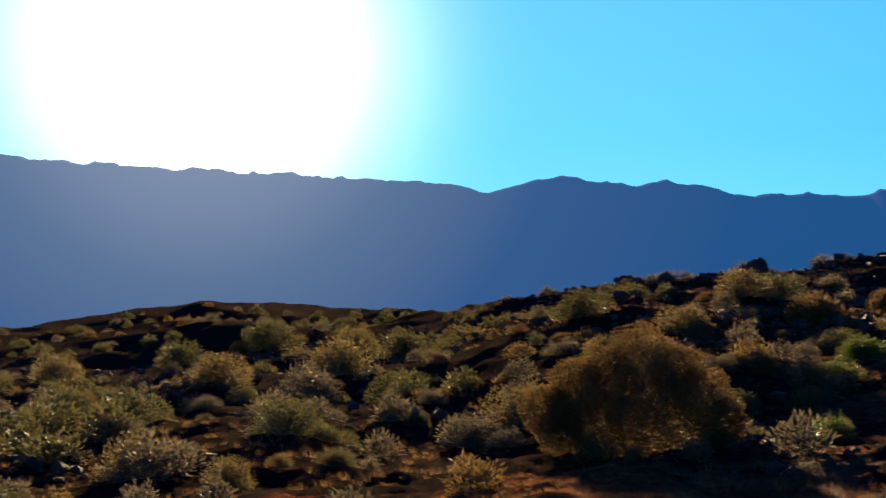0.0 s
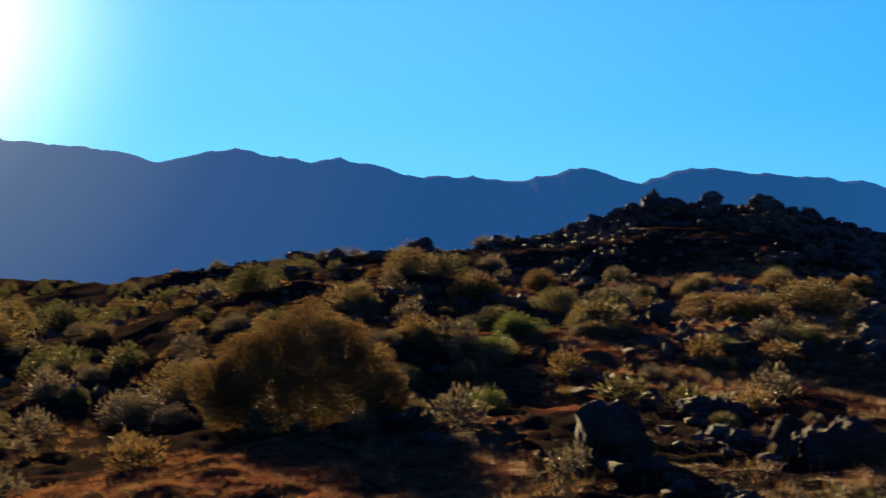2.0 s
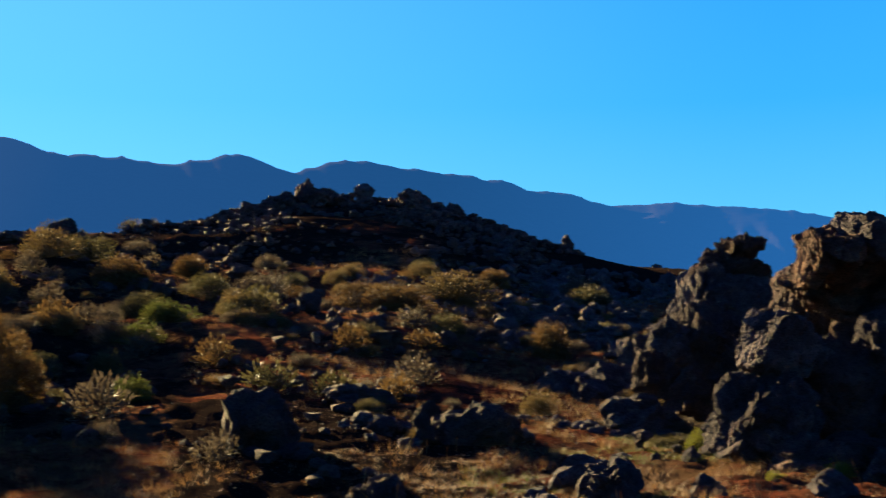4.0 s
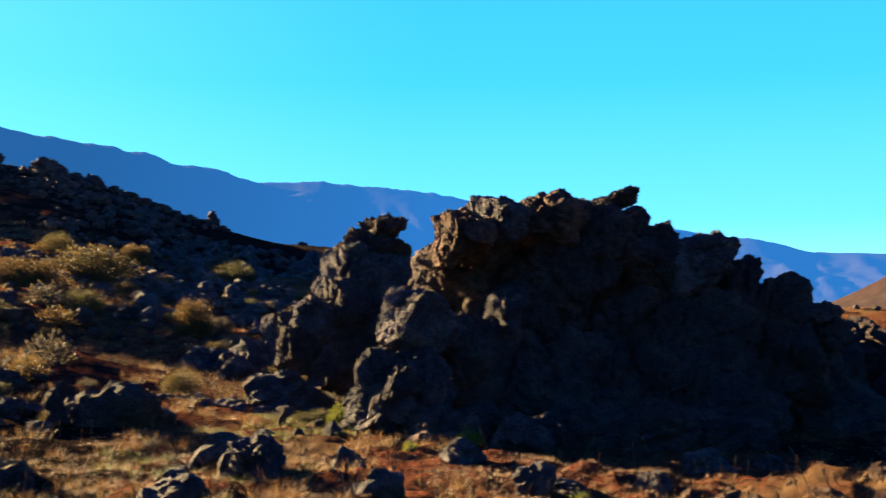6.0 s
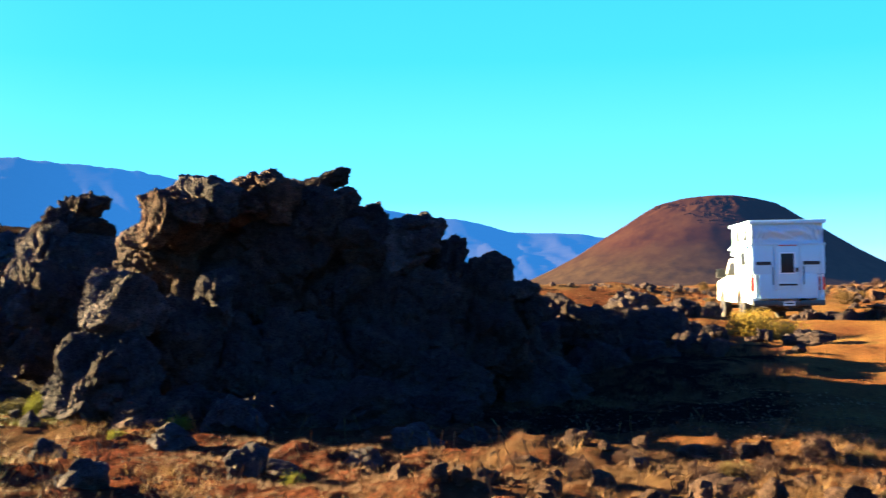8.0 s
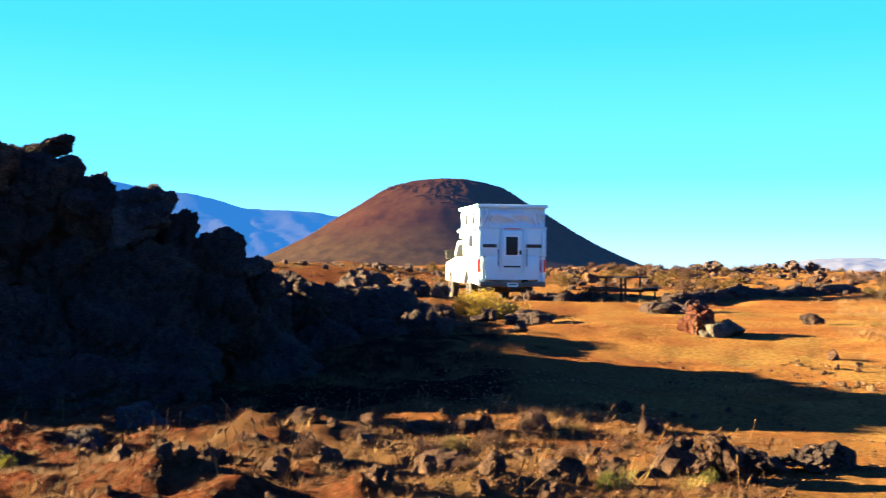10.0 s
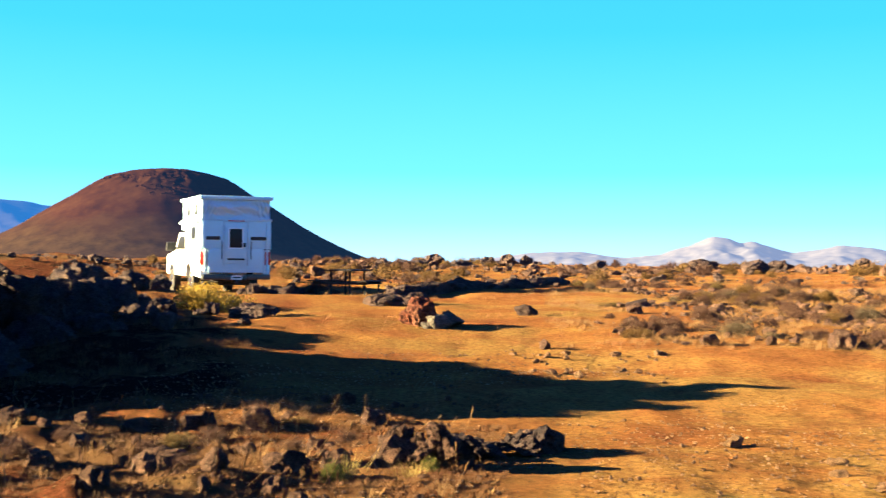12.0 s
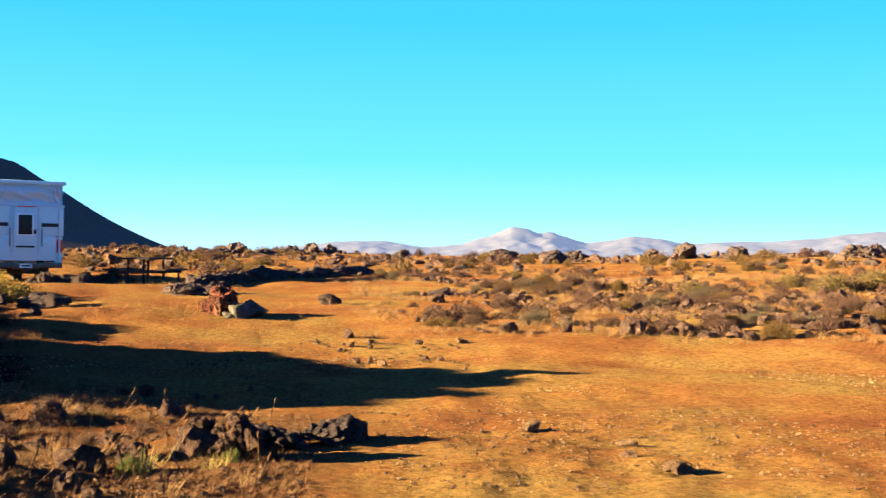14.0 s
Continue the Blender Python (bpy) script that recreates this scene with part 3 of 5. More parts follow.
# ---------- the great lava outcrop ----------
def crag_shape(seed, size, sub, boxy=0.45, cuts=7, facet=None, taper=0.0):
    """A massive weathered lava block about its middle: broad broken faces, a few deep cracks, and a fine pitted crust."""
    rng = np.random.RandomState(seed)
    v, f = ico(sub)
    v = np.sign(v) * np.abs(v) ** (1 - 0.5 * boxy)
    v = v / np.maximum(np.abs(v).max(axis=0), 1e-6)
    for _ in range(cuts):
        d = rng.normal(size=3)
        d /= np.linalg.norm(d)
        over = np.maximum(v @ d - rng.uniform(0.62, 0.9), 0)
        v = v - (0.9 * over)[:, None] * d
    if facet is not None:
        over = np.maximum(v @ np.array(facet) - 0.55, 0)
        v = v - over[:, None] * np.array(facet)
    if taper:
        v = v * np.stack([1 - taper * v[:, 2], 1 - 0.6 * taper * v[:, 2], np.ones(len(v))], -1)
    size = np.asarray(size, float)
    p = v * size / 2
    n = v / np.linalg.norm(v, axis=1)[:, None]
    o = rng.uniform(20, 90, 3)
    unit = min(1.2, size.mean())
    shift = 0.10 * unit * (ridged(p[:, 0] * 0.9 / unit + o[0], p[:, 1] * 0.9 / unit + o[1], p[:, 2] * 0.9 / unit + o[2], 3, seed) - 0.4)
    for c, depth, step, tall in ((0.55 * unit, 0.13, 0.26, 0.6), (0.20 * unit, 0.11, 0.20, 0.8), (0.08, 0.16, 0.40, 1.0), (0.038, 0.16, 0.40, 1.0)):
        bent = p + 0.12 * c * np.stack([fbm(p[:, 0] / c + k, p[:, 1] / c - k, p[:, 2] / c, 2, seed + k) for k in (1, 2, 3)], -1) * 2
        f1, f2, own = cells(bent * np.array([1, 1, tall]) / c + o, seed)
        crack = np.minimum(f2 - f1, 0.28) / 0.28
        shift = shift + c * (depth * (crack ** 0.7 - 0.8) + step * (own - 0.5) - 0.08 * f1)
    shift = shift + 0.022 * fbm(p[:, 0] * 8 + o[1], p[:, 1] * 8 + o[2], p[:, 2] * 8 + o[0], 4, seed + 9, 0.62)
    return p + n * shift[:, None], f


def block(name, parent, az, r, z, size, seed, lean=(0, 0, 0), sub=5, material=None, rough=0.11, boxy=0.5, cuts=9, split=None, massive=False, taper=0.0):
    facet = None
    if split is not None:
        way = math.radians(split - az + lean[2])
        facet = (math.sin(way), math.cos(way), 0.12)
    if massive:
        p, f = crag_shape(seed, size, sub, boxy, cuts, facet, taper)
    else:
        p, f = rock_shape(seed, size, sub, boxy, cuts, rough, 0.045, min(0.5, 0.4 * max(size)), 0.42, facet)
        p[:, 2] -= size[2] * 0.36
    p = turned(p, lean[2] - az, lean[0], lean[1])
    x, y = on(az, r)
    ob = new(name, from_arrays(name, p, f, material or M_LAVA, True))
    ob.location, ob.parent = (x, y, z), parent
    return ob


def outcrop():
    home = tagged(new("lava_outcrop"), "craggy dark basalt outcrop of stacked weathered lava blocks", "rock")
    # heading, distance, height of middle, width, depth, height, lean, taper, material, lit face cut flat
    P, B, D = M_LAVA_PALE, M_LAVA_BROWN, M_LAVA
    crags = [
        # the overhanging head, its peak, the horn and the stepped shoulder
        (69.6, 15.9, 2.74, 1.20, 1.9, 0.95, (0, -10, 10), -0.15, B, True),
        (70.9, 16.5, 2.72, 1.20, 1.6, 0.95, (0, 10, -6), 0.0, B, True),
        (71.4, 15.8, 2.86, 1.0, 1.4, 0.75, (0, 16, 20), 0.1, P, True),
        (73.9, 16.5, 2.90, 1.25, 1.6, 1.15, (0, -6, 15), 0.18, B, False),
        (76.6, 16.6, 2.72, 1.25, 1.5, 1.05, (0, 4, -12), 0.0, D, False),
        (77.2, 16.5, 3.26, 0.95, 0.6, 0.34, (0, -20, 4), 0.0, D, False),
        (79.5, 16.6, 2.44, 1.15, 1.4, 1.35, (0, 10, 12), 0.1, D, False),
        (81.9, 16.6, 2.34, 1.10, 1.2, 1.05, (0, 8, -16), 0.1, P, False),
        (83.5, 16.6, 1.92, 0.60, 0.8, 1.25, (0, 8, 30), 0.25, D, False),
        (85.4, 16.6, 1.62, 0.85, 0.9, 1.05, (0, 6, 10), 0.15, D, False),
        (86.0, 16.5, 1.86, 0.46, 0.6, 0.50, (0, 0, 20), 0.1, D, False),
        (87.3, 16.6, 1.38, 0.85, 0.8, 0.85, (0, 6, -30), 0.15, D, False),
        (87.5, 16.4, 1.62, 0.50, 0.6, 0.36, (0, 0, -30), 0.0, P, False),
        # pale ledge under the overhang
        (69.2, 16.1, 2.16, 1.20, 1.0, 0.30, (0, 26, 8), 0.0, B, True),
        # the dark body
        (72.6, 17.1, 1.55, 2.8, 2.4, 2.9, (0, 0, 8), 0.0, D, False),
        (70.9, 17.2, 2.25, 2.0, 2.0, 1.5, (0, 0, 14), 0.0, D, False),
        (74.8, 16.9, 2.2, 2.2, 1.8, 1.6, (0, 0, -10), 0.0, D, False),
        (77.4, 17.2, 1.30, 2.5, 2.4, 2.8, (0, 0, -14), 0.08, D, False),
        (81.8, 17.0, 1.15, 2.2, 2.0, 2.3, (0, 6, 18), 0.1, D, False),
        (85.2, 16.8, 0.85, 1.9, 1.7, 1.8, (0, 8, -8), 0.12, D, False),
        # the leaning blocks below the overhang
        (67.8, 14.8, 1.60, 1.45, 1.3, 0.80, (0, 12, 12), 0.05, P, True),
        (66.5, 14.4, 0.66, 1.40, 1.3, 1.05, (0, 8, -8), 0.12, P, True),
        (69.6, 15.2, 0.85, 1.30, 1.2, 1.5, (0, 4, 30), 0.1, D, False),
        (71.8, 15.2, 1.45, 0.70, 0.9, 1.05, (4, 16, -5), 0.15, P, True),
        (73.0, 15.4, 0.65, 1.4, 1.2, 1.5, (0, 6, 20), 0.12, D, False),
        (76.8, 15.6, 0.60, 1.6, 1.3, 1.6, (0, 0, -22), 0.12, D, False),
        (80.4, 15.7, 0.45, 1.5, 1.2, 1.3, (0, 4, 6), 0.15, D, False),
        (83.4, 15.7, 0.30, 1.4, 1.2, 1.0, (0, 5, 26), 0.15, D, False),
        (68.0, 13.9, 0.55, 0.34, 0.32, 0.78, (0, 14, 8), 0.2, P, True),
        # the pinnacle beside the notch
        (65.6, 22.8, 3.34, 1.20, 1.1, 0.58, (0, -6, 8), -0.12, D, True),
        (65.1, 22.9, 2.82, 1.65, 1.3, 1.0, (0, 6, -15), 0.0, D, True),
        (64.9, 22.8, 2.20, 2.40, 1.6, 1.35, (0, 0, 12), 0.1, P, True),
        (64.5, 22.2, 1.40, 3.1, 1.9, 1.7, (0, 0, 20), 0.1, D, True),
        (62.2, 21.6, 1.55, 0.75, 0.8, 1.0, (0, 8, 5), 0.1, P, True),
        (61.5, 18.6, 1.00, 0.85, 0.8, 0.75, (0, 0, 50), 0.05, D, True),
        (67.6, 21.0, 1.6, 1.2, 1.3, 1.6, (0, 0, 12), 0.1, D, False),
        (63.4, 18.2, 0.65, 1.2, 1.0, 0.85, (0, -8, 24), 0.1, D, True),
    ]
    for k, (az, r, z, w, d, h, lean, taper, stone, lit) in enumerate(crags):
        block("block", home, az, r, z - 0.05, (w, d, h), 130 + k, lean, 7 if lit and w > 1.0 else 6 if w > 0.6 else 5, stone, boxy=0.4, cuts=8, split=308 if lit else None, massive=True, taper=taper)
    rows = [
        # back of the outcrop: unseen blocks, sized to widen its shadow on the flat
        (75.0, 20.6, 1.15, 2.8, 2.8, 3.1, (0, 0, 10)),
        (78.5, 22.2, 1.05, 3.3, 3.0, 3.2, (0, 0, -10)),
        (82.5, 21.4, 0.70, 2.7, 2.5, 2.7, (0, 0, 25)),
        (86.0, 20.0, 0.35, 2.1, 2.1, 2.1, (0, 0, 5)),
        (75.0, 18.6, 1.7, 2.4, 2.4, 3.1, (0, 0, 10)),
        (79.0, 18.8, 1.35, 2.4, 2.2, 2.9, (0, 0, -14)),
        (82.8, 18.6, 0.95, 2.1, 2.0, 2.5, (0, 0, 22)),
        # the low tail that runs out to the flat
        (86.8, 18.0, 0.55, 2.0, 1.6, 1.9, (0, 8, 10)),
        (88.9, 19.5, 0.60, 1.8, 1.5, 1.7, (0, 6, -20)),
        (90.7, 20.5, 0.60, 1.7, 1.5, 1.6, (0, 6, 30)),
        (92.4, 22.0, 0.60, 1.7, 1.4, 1.4, (0, 4, 5)),
        (94.0, 23.5, 0.60, 1.6, 1.4, 1.2, (0, 4, -12)),
        (95.5, 23.6, 0.35, 1.4, 1.2, 1.0, (0, 4, 22)),
        (97.2, 23.8, 0.2, 1.2, 1.1, 0.7, (0, 3, 0)),
        (88.6, 17.0, 0.1, 1.5, 1.2, 0.9, (0, 6, 40)),
        (91.2, 18.6, 0.15, 1.5, 1.2, 0.9, (0, 4, -8)),
        (93.6, 20.6, 0.2, 1.4, 1.2, 0.8, (0, 4, 18)),
        (96.0, 22.6, 0.25, 1.3, 1.1, 0.8, (0, 4, -8)),
        # broken rocks at the foot of the pinnacle
        (61.4, 23.5, 1.0, 1.9, 1.5, 1.5, (0, -8, 15)),
        (59.6, 22.6, 0.6, 1.6, 1.3, 1.0, (0, -6, -20)),
        (62.8, 21.0, 0.4, 1.5, 1.3, 1.1, (0, 0, 35)),
        (58.2, 21.4, 0.4, 1.1, 1.0, 0.8, (0, 4, 60)),
        # foot of the outcrop
        (69.3, 13.7, 0.15, 1.1, 0.9, 0.6, (0, 4, 10)),
        (71.8, 13.9, 0.1, 1.3, 1.0, 0.7, (0, 0, -18)),
        (75.4, 13.9, 0.1, 1.4, 1.0, 0.8, (0, 3, 25)),
        (79.2, 13.8, 0.1, 1.4, 1.0, 0.7, (0, -3, 8)),
        (83.0, 13.9, 0.1, 1.3, 1.1, 0.7, (0, 5, -10)),
    ]
    for k, (az, r, z, w, d, h, lean) in enumerate(rows):
        broken = 18 <= k < 22
        block("block", home, az, r, z, (w, d, h), 190 + k, lean, 6 if w > 1.6 and not k < 7 else 5, M_LAVA_PALE if broken else M_LAVA, boxy=0.4, cuts=8, split=308 if broken else None, massive=True, taper=0.1)


outcrop()


# ---------- loose rocks ----------
ROCKS = {}


def rock_kind(kind, seed, size, sub, material, rough=0.11):
    if kind in ("near", "pale"):
        p, f = crag_shape(seed, size, sub, 0.3, 7, None, 0.18)
        p[:, 2] += size[2] * 0.34
    else:
        p, f = rock_shape(seed, size, sub, 0.55, 12, rough, 0.05)
    ROCKS.setdefault(kind, []).append(from_arrays("lava_rock", p, f, material, True))


for s in range(7):
    rng = np.random.RandomState(300 + s)
    rock_kind("near", 300 + s, (1, rng.uniform(0.7, 1.0), rng.uniform(0.5, 0.8)), 4, M_LAVA)
    rock_kind("pale", 330 + s, (1, rng.uniform(0.7, 1.0), rng.uniform(0.5, 0.85)), 4, M_LAVA_PALE)
    rock_kind("brown", 420 + s, (1, rng.uniform(0.7, 1.0), rng.uniform(0.4, 0.7)), 3, M_LAVA_BROWN)
    rock_kind("tan", 480 + s, (1, rng.uniform(0.7, 1.0), rng.uniform(0.4, 0.7)), 3, M_TAN)
    rock_kind("small", 360 + s, (1, rng.uniform(0.7, 1.0), rng.uniform(0.5, 0.8)), 3, M_LAVA)
for s in range(4):
    rock_kind("crag", 440 + s, (1, 0.8, 0.85), 4, M_LAVA)
rock_kind("tall", 390, (1, 0.8, 1.9), 4, M_LAVA)
rock_kind("tall", 391, (1, 0.7, 2.3), 4, M_LAVA)
rock_kind("tall", 392, (1, 0.9, 1.5), 4, M_LAVA_PALE)

chance = random.Random(5)


def put_rock(kind, az, r, width, height=None, turn=None, name="lava_rock", label="rough dark lava rock lying on the ground", group="loose lava rocks", lift=0.0):
    me = chance.choice(ROCKS[kind])
    ob = new(name, me)
    x, y = on(az, r)
    tall = max(v.co.z for v in me.vertices)
    k = (height / tall) if height else width
    rz = chance.uniform(0, 360) if turn is None else turn
    ob.matrix_world = pose(x, y, float(land(x, y)) - 0.04 * k + lift, 0, 0, rz) @ Matrix.Diagonal((width, width, k, 1))
    return tagged(ob, label, "rock", group)


NEAR_ROCKS = [(57.0, 22.0, 1.15, 0.52), (61.0, 17.4, 1.2, 0.64), (58.0, 11.7, 0.75, 0.4), (72.7, 13.2, 0.75, 0.45), (73.6, 10.3, 0.42, 0.32), (69.6, 12.1, 0.52, 0.27),
              (85.0, 12.6, 0.42, 0.2), (52.8, 14.7, 1.1, 0.6), (46.6, 18.0, 1.11, 0.34), (48.0, 10.9, 0.45, 0.35), (59.4, 11.0, 0.78, 0.42), (55.6, 9.6, 0.6, 0.30), (65.6, 9.7, 0.45, 0.28), (74.6, 10.6, 0.6, 0.16), (47.2, 10.9, 0.5, 0.25),
              (41.7, 13.8, 1.0, 0.74), (64.0, 12.0, 0.4, 0.25), (79.0, 11.0, 0.5, 0.22), (82.0, 12.2, 0.6, 0.3)]
for az, r, w, h in NEAR_ROCKS:
    put_rock("pale" if az > 54 else "near", az, r, w, h, label="weathered lava boulder on grassy red soil" if az > 54 else "rough dark lava rock lying on the ground")
for az, r, w, h in [(50.3, 15.5, 0.3, 0.5), (50.0, 14.3, 0.3, 0.5), (60.8, 15.2, 0.2, 0.25)]:
    put_rock("tall", az, r, w, h, label="upright splinter of dark lava")
FRONT = [(101.5, 11.0, 0.38, 0.34), (107.3, 11.5, 0.3, 0.26), (108.3, 8.8, 0.36, 0.38), (115.7, 9.7, 0.5, 0.28), (98.6, 11.1, 0.42, 0.3), (104.4, 9.9, 0.22, 0.19),
         (103.0, 8.4, 0.36, 0.27), (100.9, 9.4, 0.2, 0.15), (95.5, 11.2, 0.36, 0.24), (93.0, 10.0, 0.3, 0.16), (97.0, 9.2, 0.34, 0.2), (125.1, 10.3, 0.19, 0.16),
         (130.0, 9.8, 0.16, 0.1), (130.0, 9.1, 0.15, 0.07), (132.4, 8.6, 0.26, 0.12), (115.9, 19.0, 0.24, 0.24), (90.0, 11.0, 0.3, 0.2), (87.5, 10.2, 0.3, 0.14),
         (105.6, 8.7, 0.20, 0.22), (102.4, 7.9, 0.20, 0.22), (99.4, 8.2, 0.21, 0.24), (96.0, 8.4, 0.20, 0.22), (93.8, 7.9, 0.20, 0.20), (91.2, 8.5, 0.22, 0.22), (88.6, 8.2, 0.20, 0.22), (85.4, 8.8, 0.22, 0.21), (83.0, 9.6, 0.20, 0.20), (81.0, 8.8, 0.20, 0.21)]
for az, r, w, h in FRONT:
    put_rock("tan" if az > 120 else "brown", az, r, w, h * 0.75, label="small tan stone on bare orange soil" if az > 120 else "small weathered brown lava stone on the soil")
for k, (az, r, w, d, h, lean) in enumerate([(108.5, 8.9, 0.30, 0.26, 0.34, (0, 12, 20)), (109.7, 8.75, 0.26, 0.34, 0.30, (0, -8, 50)), (110.9, 8.7, 0.24, 0.36, 0.44, (0, -26, 12)),
                                            (112.3, 9.2, 0.60, 0.34, 0.26, (0, 6, 5)), (114.0, 9.4, 0.56, 0.36, 0.24, (0, -4, -10)), (115.8, 9.6, 0.46, 0.34, 0.27, (0, 10, 25))]):
    x, y = on(az, r)
    stone = block("lava_rock", None, az, r, float(land(x, y)) + 0.36 * h, (w, d, h), 520 + k, lean, 5, M_LAVA_BROWN if k < 3 else M_LAVA, boxy=0.5, cuts=8, massive=True, taper=0.12)
    tagged(stone, "weathered lava slab leaning in a low row of boulders" if k < 3 else "dark lava boulder in a low row of boulders", "rock", "foreground boulder row")
for az, r, w, h in [(96.5, 32.9, 1.0, 0.7), (103.2, 33.1, 0.65, 0.45), (100.9, 23.8, 0.8, 0.36), (101.6, 23.3, 0.7, 0.32), (93.1, 27.8, 1.6, 0.9), (92.2, 28.2, 1.1, 0.7), (107.4, 27.8, 0.8, 0.3), (108.4, 27.6, 0.9, 0.3),
                    (109.3, 28, 0.7, 0.32), (114.9, 24.4, 0.45, 0.26), (120.5, 28.5, 0.6, 0.22), (95.2, 29.5, 0.9, 0.55), (107.9, 28.1, 0.7, 0.3), (101.4, 30.6, 0.7, 0.4), (102.2, 30.9, 0.8, 0.35), (102.9, 30.4, 0.6, 0.3), (100.8, 31.4, 0.6, 0.3)]:
    put_rock("near", az, r, w, h)
for az, r, w, h in [(110.3, 66, 1.2, 0.75), (109.3, 64, 1.6, 0.4), (111.5, 64, 1.7, 0.35), (107.6, 58, 1.2, 0.5), (113.0, 66, 1.1, 0.55), (114.0, 66, 1.0, 0.75), (114.9, 66, 0.8, 0.7),
                    (118.5, 62, 0.9, 0.55), (123.8, 58, 1.8, 0.6), (127.2, 56, 1.6, 0.6), (126.2, 50, 1.3, 0.7), (132.6, 56, 1.5, 0.9), (131.0, 58, 1.1, 0.6), (135.2, 54, 1.2, 0.7), (140.6, 52, 1.1, 0.65), (141.5, 52, 1.2, 0.7)]:
    put_rock("crag", az, r, w, h, label="brown lava crag on the far edge of the flat", group="ridge crags")


def ledge():
    home = tagged(new("lava_ledge"), "low dark lava ledge along a step in the ground", "rock")
    for k in range(26):
        u = k / 25
        az, r = 108.6 + 7.8 * u, 31.2 + 10.5 * u ** 1.3
        x, y = on(az, r)
        block("block", home, az, r, float(land(x, y)) + 0.05, (1.5, 0.8, 0.44 - 0.14 * u), 560 + k, (0, 0, 52), 4, M_LAVA, boxy=0.6, cuts=4, massive=True)


ledge()
# crags on the left hill's crest
for az, r, w, h in [(44.0, 61, 1.5, 1.5), (43.0, 60.5, 1.8, 0.9), (44.8, 60.5, 2.0, 1.0), (45.4, 61, 1.6, 0.9), (46.2, 61.5, 1.2, 0.7), (47.0, 61, 1.1, 1.2), (49.5, 61, 1.6, 0.9), (42.2, 60, 1.2, 0.8), (41.2, 59, 1.2, 0.7),
                    (57.3, 59, 0.7, 0.9), (32.5, 51, 1.6, 0.7), (28.0, 52, 1.2, 0.6), (30.2, 51, 1.4, 0.5), (26.2, 52, 1.4, 0.5), (40.0, 58, 1.0, 0.5), (51.5, 60, 1.4, 0.7), (53.4, 59, 1.3, 0.6)]:
    put_rock("tall" if h > 1.05 * w else "near", az, r, w, h, label="dark lava crag standing on the hill crest", group="hill crest crags")


def red_rock():
    x, y = on(109.6, 21.8)
    p, f = crag_shape(507, (0.95, 0.75, 0.58), 5, 0.2, 4, None, 0.15)
    ob = new("red_boulder", from_arrays("red_boulder", p, f, M_RED, True))
    ob.location = (x, y, float(land(x, y)) + 0.18)
    tagged(ob, "rust-red cinder boulder beside a pale grey stone", "rock")
    for az, r, w, h in [(15.5, 23.0, 0.22, 0.5), (15.9, 23.2, 0.2, 0.42), (41.0, 33.0, 0.5, 0.35), (44.6, 24.0, 0.25, 0.3), (110.5, 21.3, 0.62, 0.34), (109.9, 21.2, 0.30, 0.2), (111.2, 21.6, 0.50, 0.40)]:
        xx, yy = on(az, r)
        st = new("pale_stone", from_arrays("pale_stone", *rock_shape(int(az * 10 + r), (w, w * 0.8, h), 3), M_GREY))
        st.location = (xx, yy, float(land(xx, yy)) - 0.03)
        tagged(st, "pale grey stone against a red boulder" if az > 100 else "pale upright stone catching the sun on the slope", "rock")


red_rock()

# scattered rocks: the lava field on the flat, its far edge, and the rough ground below the hill
def scatter(count, az0, az1, r0, r1, lo, hi, kind, label, group, gate=0.0, scale=5.0):
    made = 0
    while made < count:
        az, r = chance.uniform(az0, az1), r0 + (r1 - r0) * chance.random() ** 0.8
        x, y = on(az, r)
        if fbm(x / scale, y / scale, seed=61, octaves=2) < gate + (0.11 * max(0.0, az0 + 6 - az) if az0 > 110 else 0.0):
            continue
        w = lo + (hi - lo) * chance.random() ** 2.2
        put_rock(kind, az, r, w, w * chance.uniform(0.45, 0.85), label=label, group=group)
        made += 1


scatter(95, 119.0, 143, 19.4, 28, 0.12, 0.42, "brown", "brown lava rock among dry grass in a lava field", "lava field rocks", 0.05, 3.5)
scatter(55, 22, 52, 17, 50, 0.25, 1.0, "small", "dark lava rock half sunk in the rough slope", "slope rocks", -0.1, 6)
scatter(24, 91, 97.6, 20, 28, 0.3, 0.8, "near", "dark lava rock on the shaded bank below the truck", "slope rocks", -0.5, 6)
scatter(34, 82, 101, 12.8, 30, 0.15, 0.6, "small", "dark lava rock in the shade of the outcrop", "slope rocks", -0.3, 6)


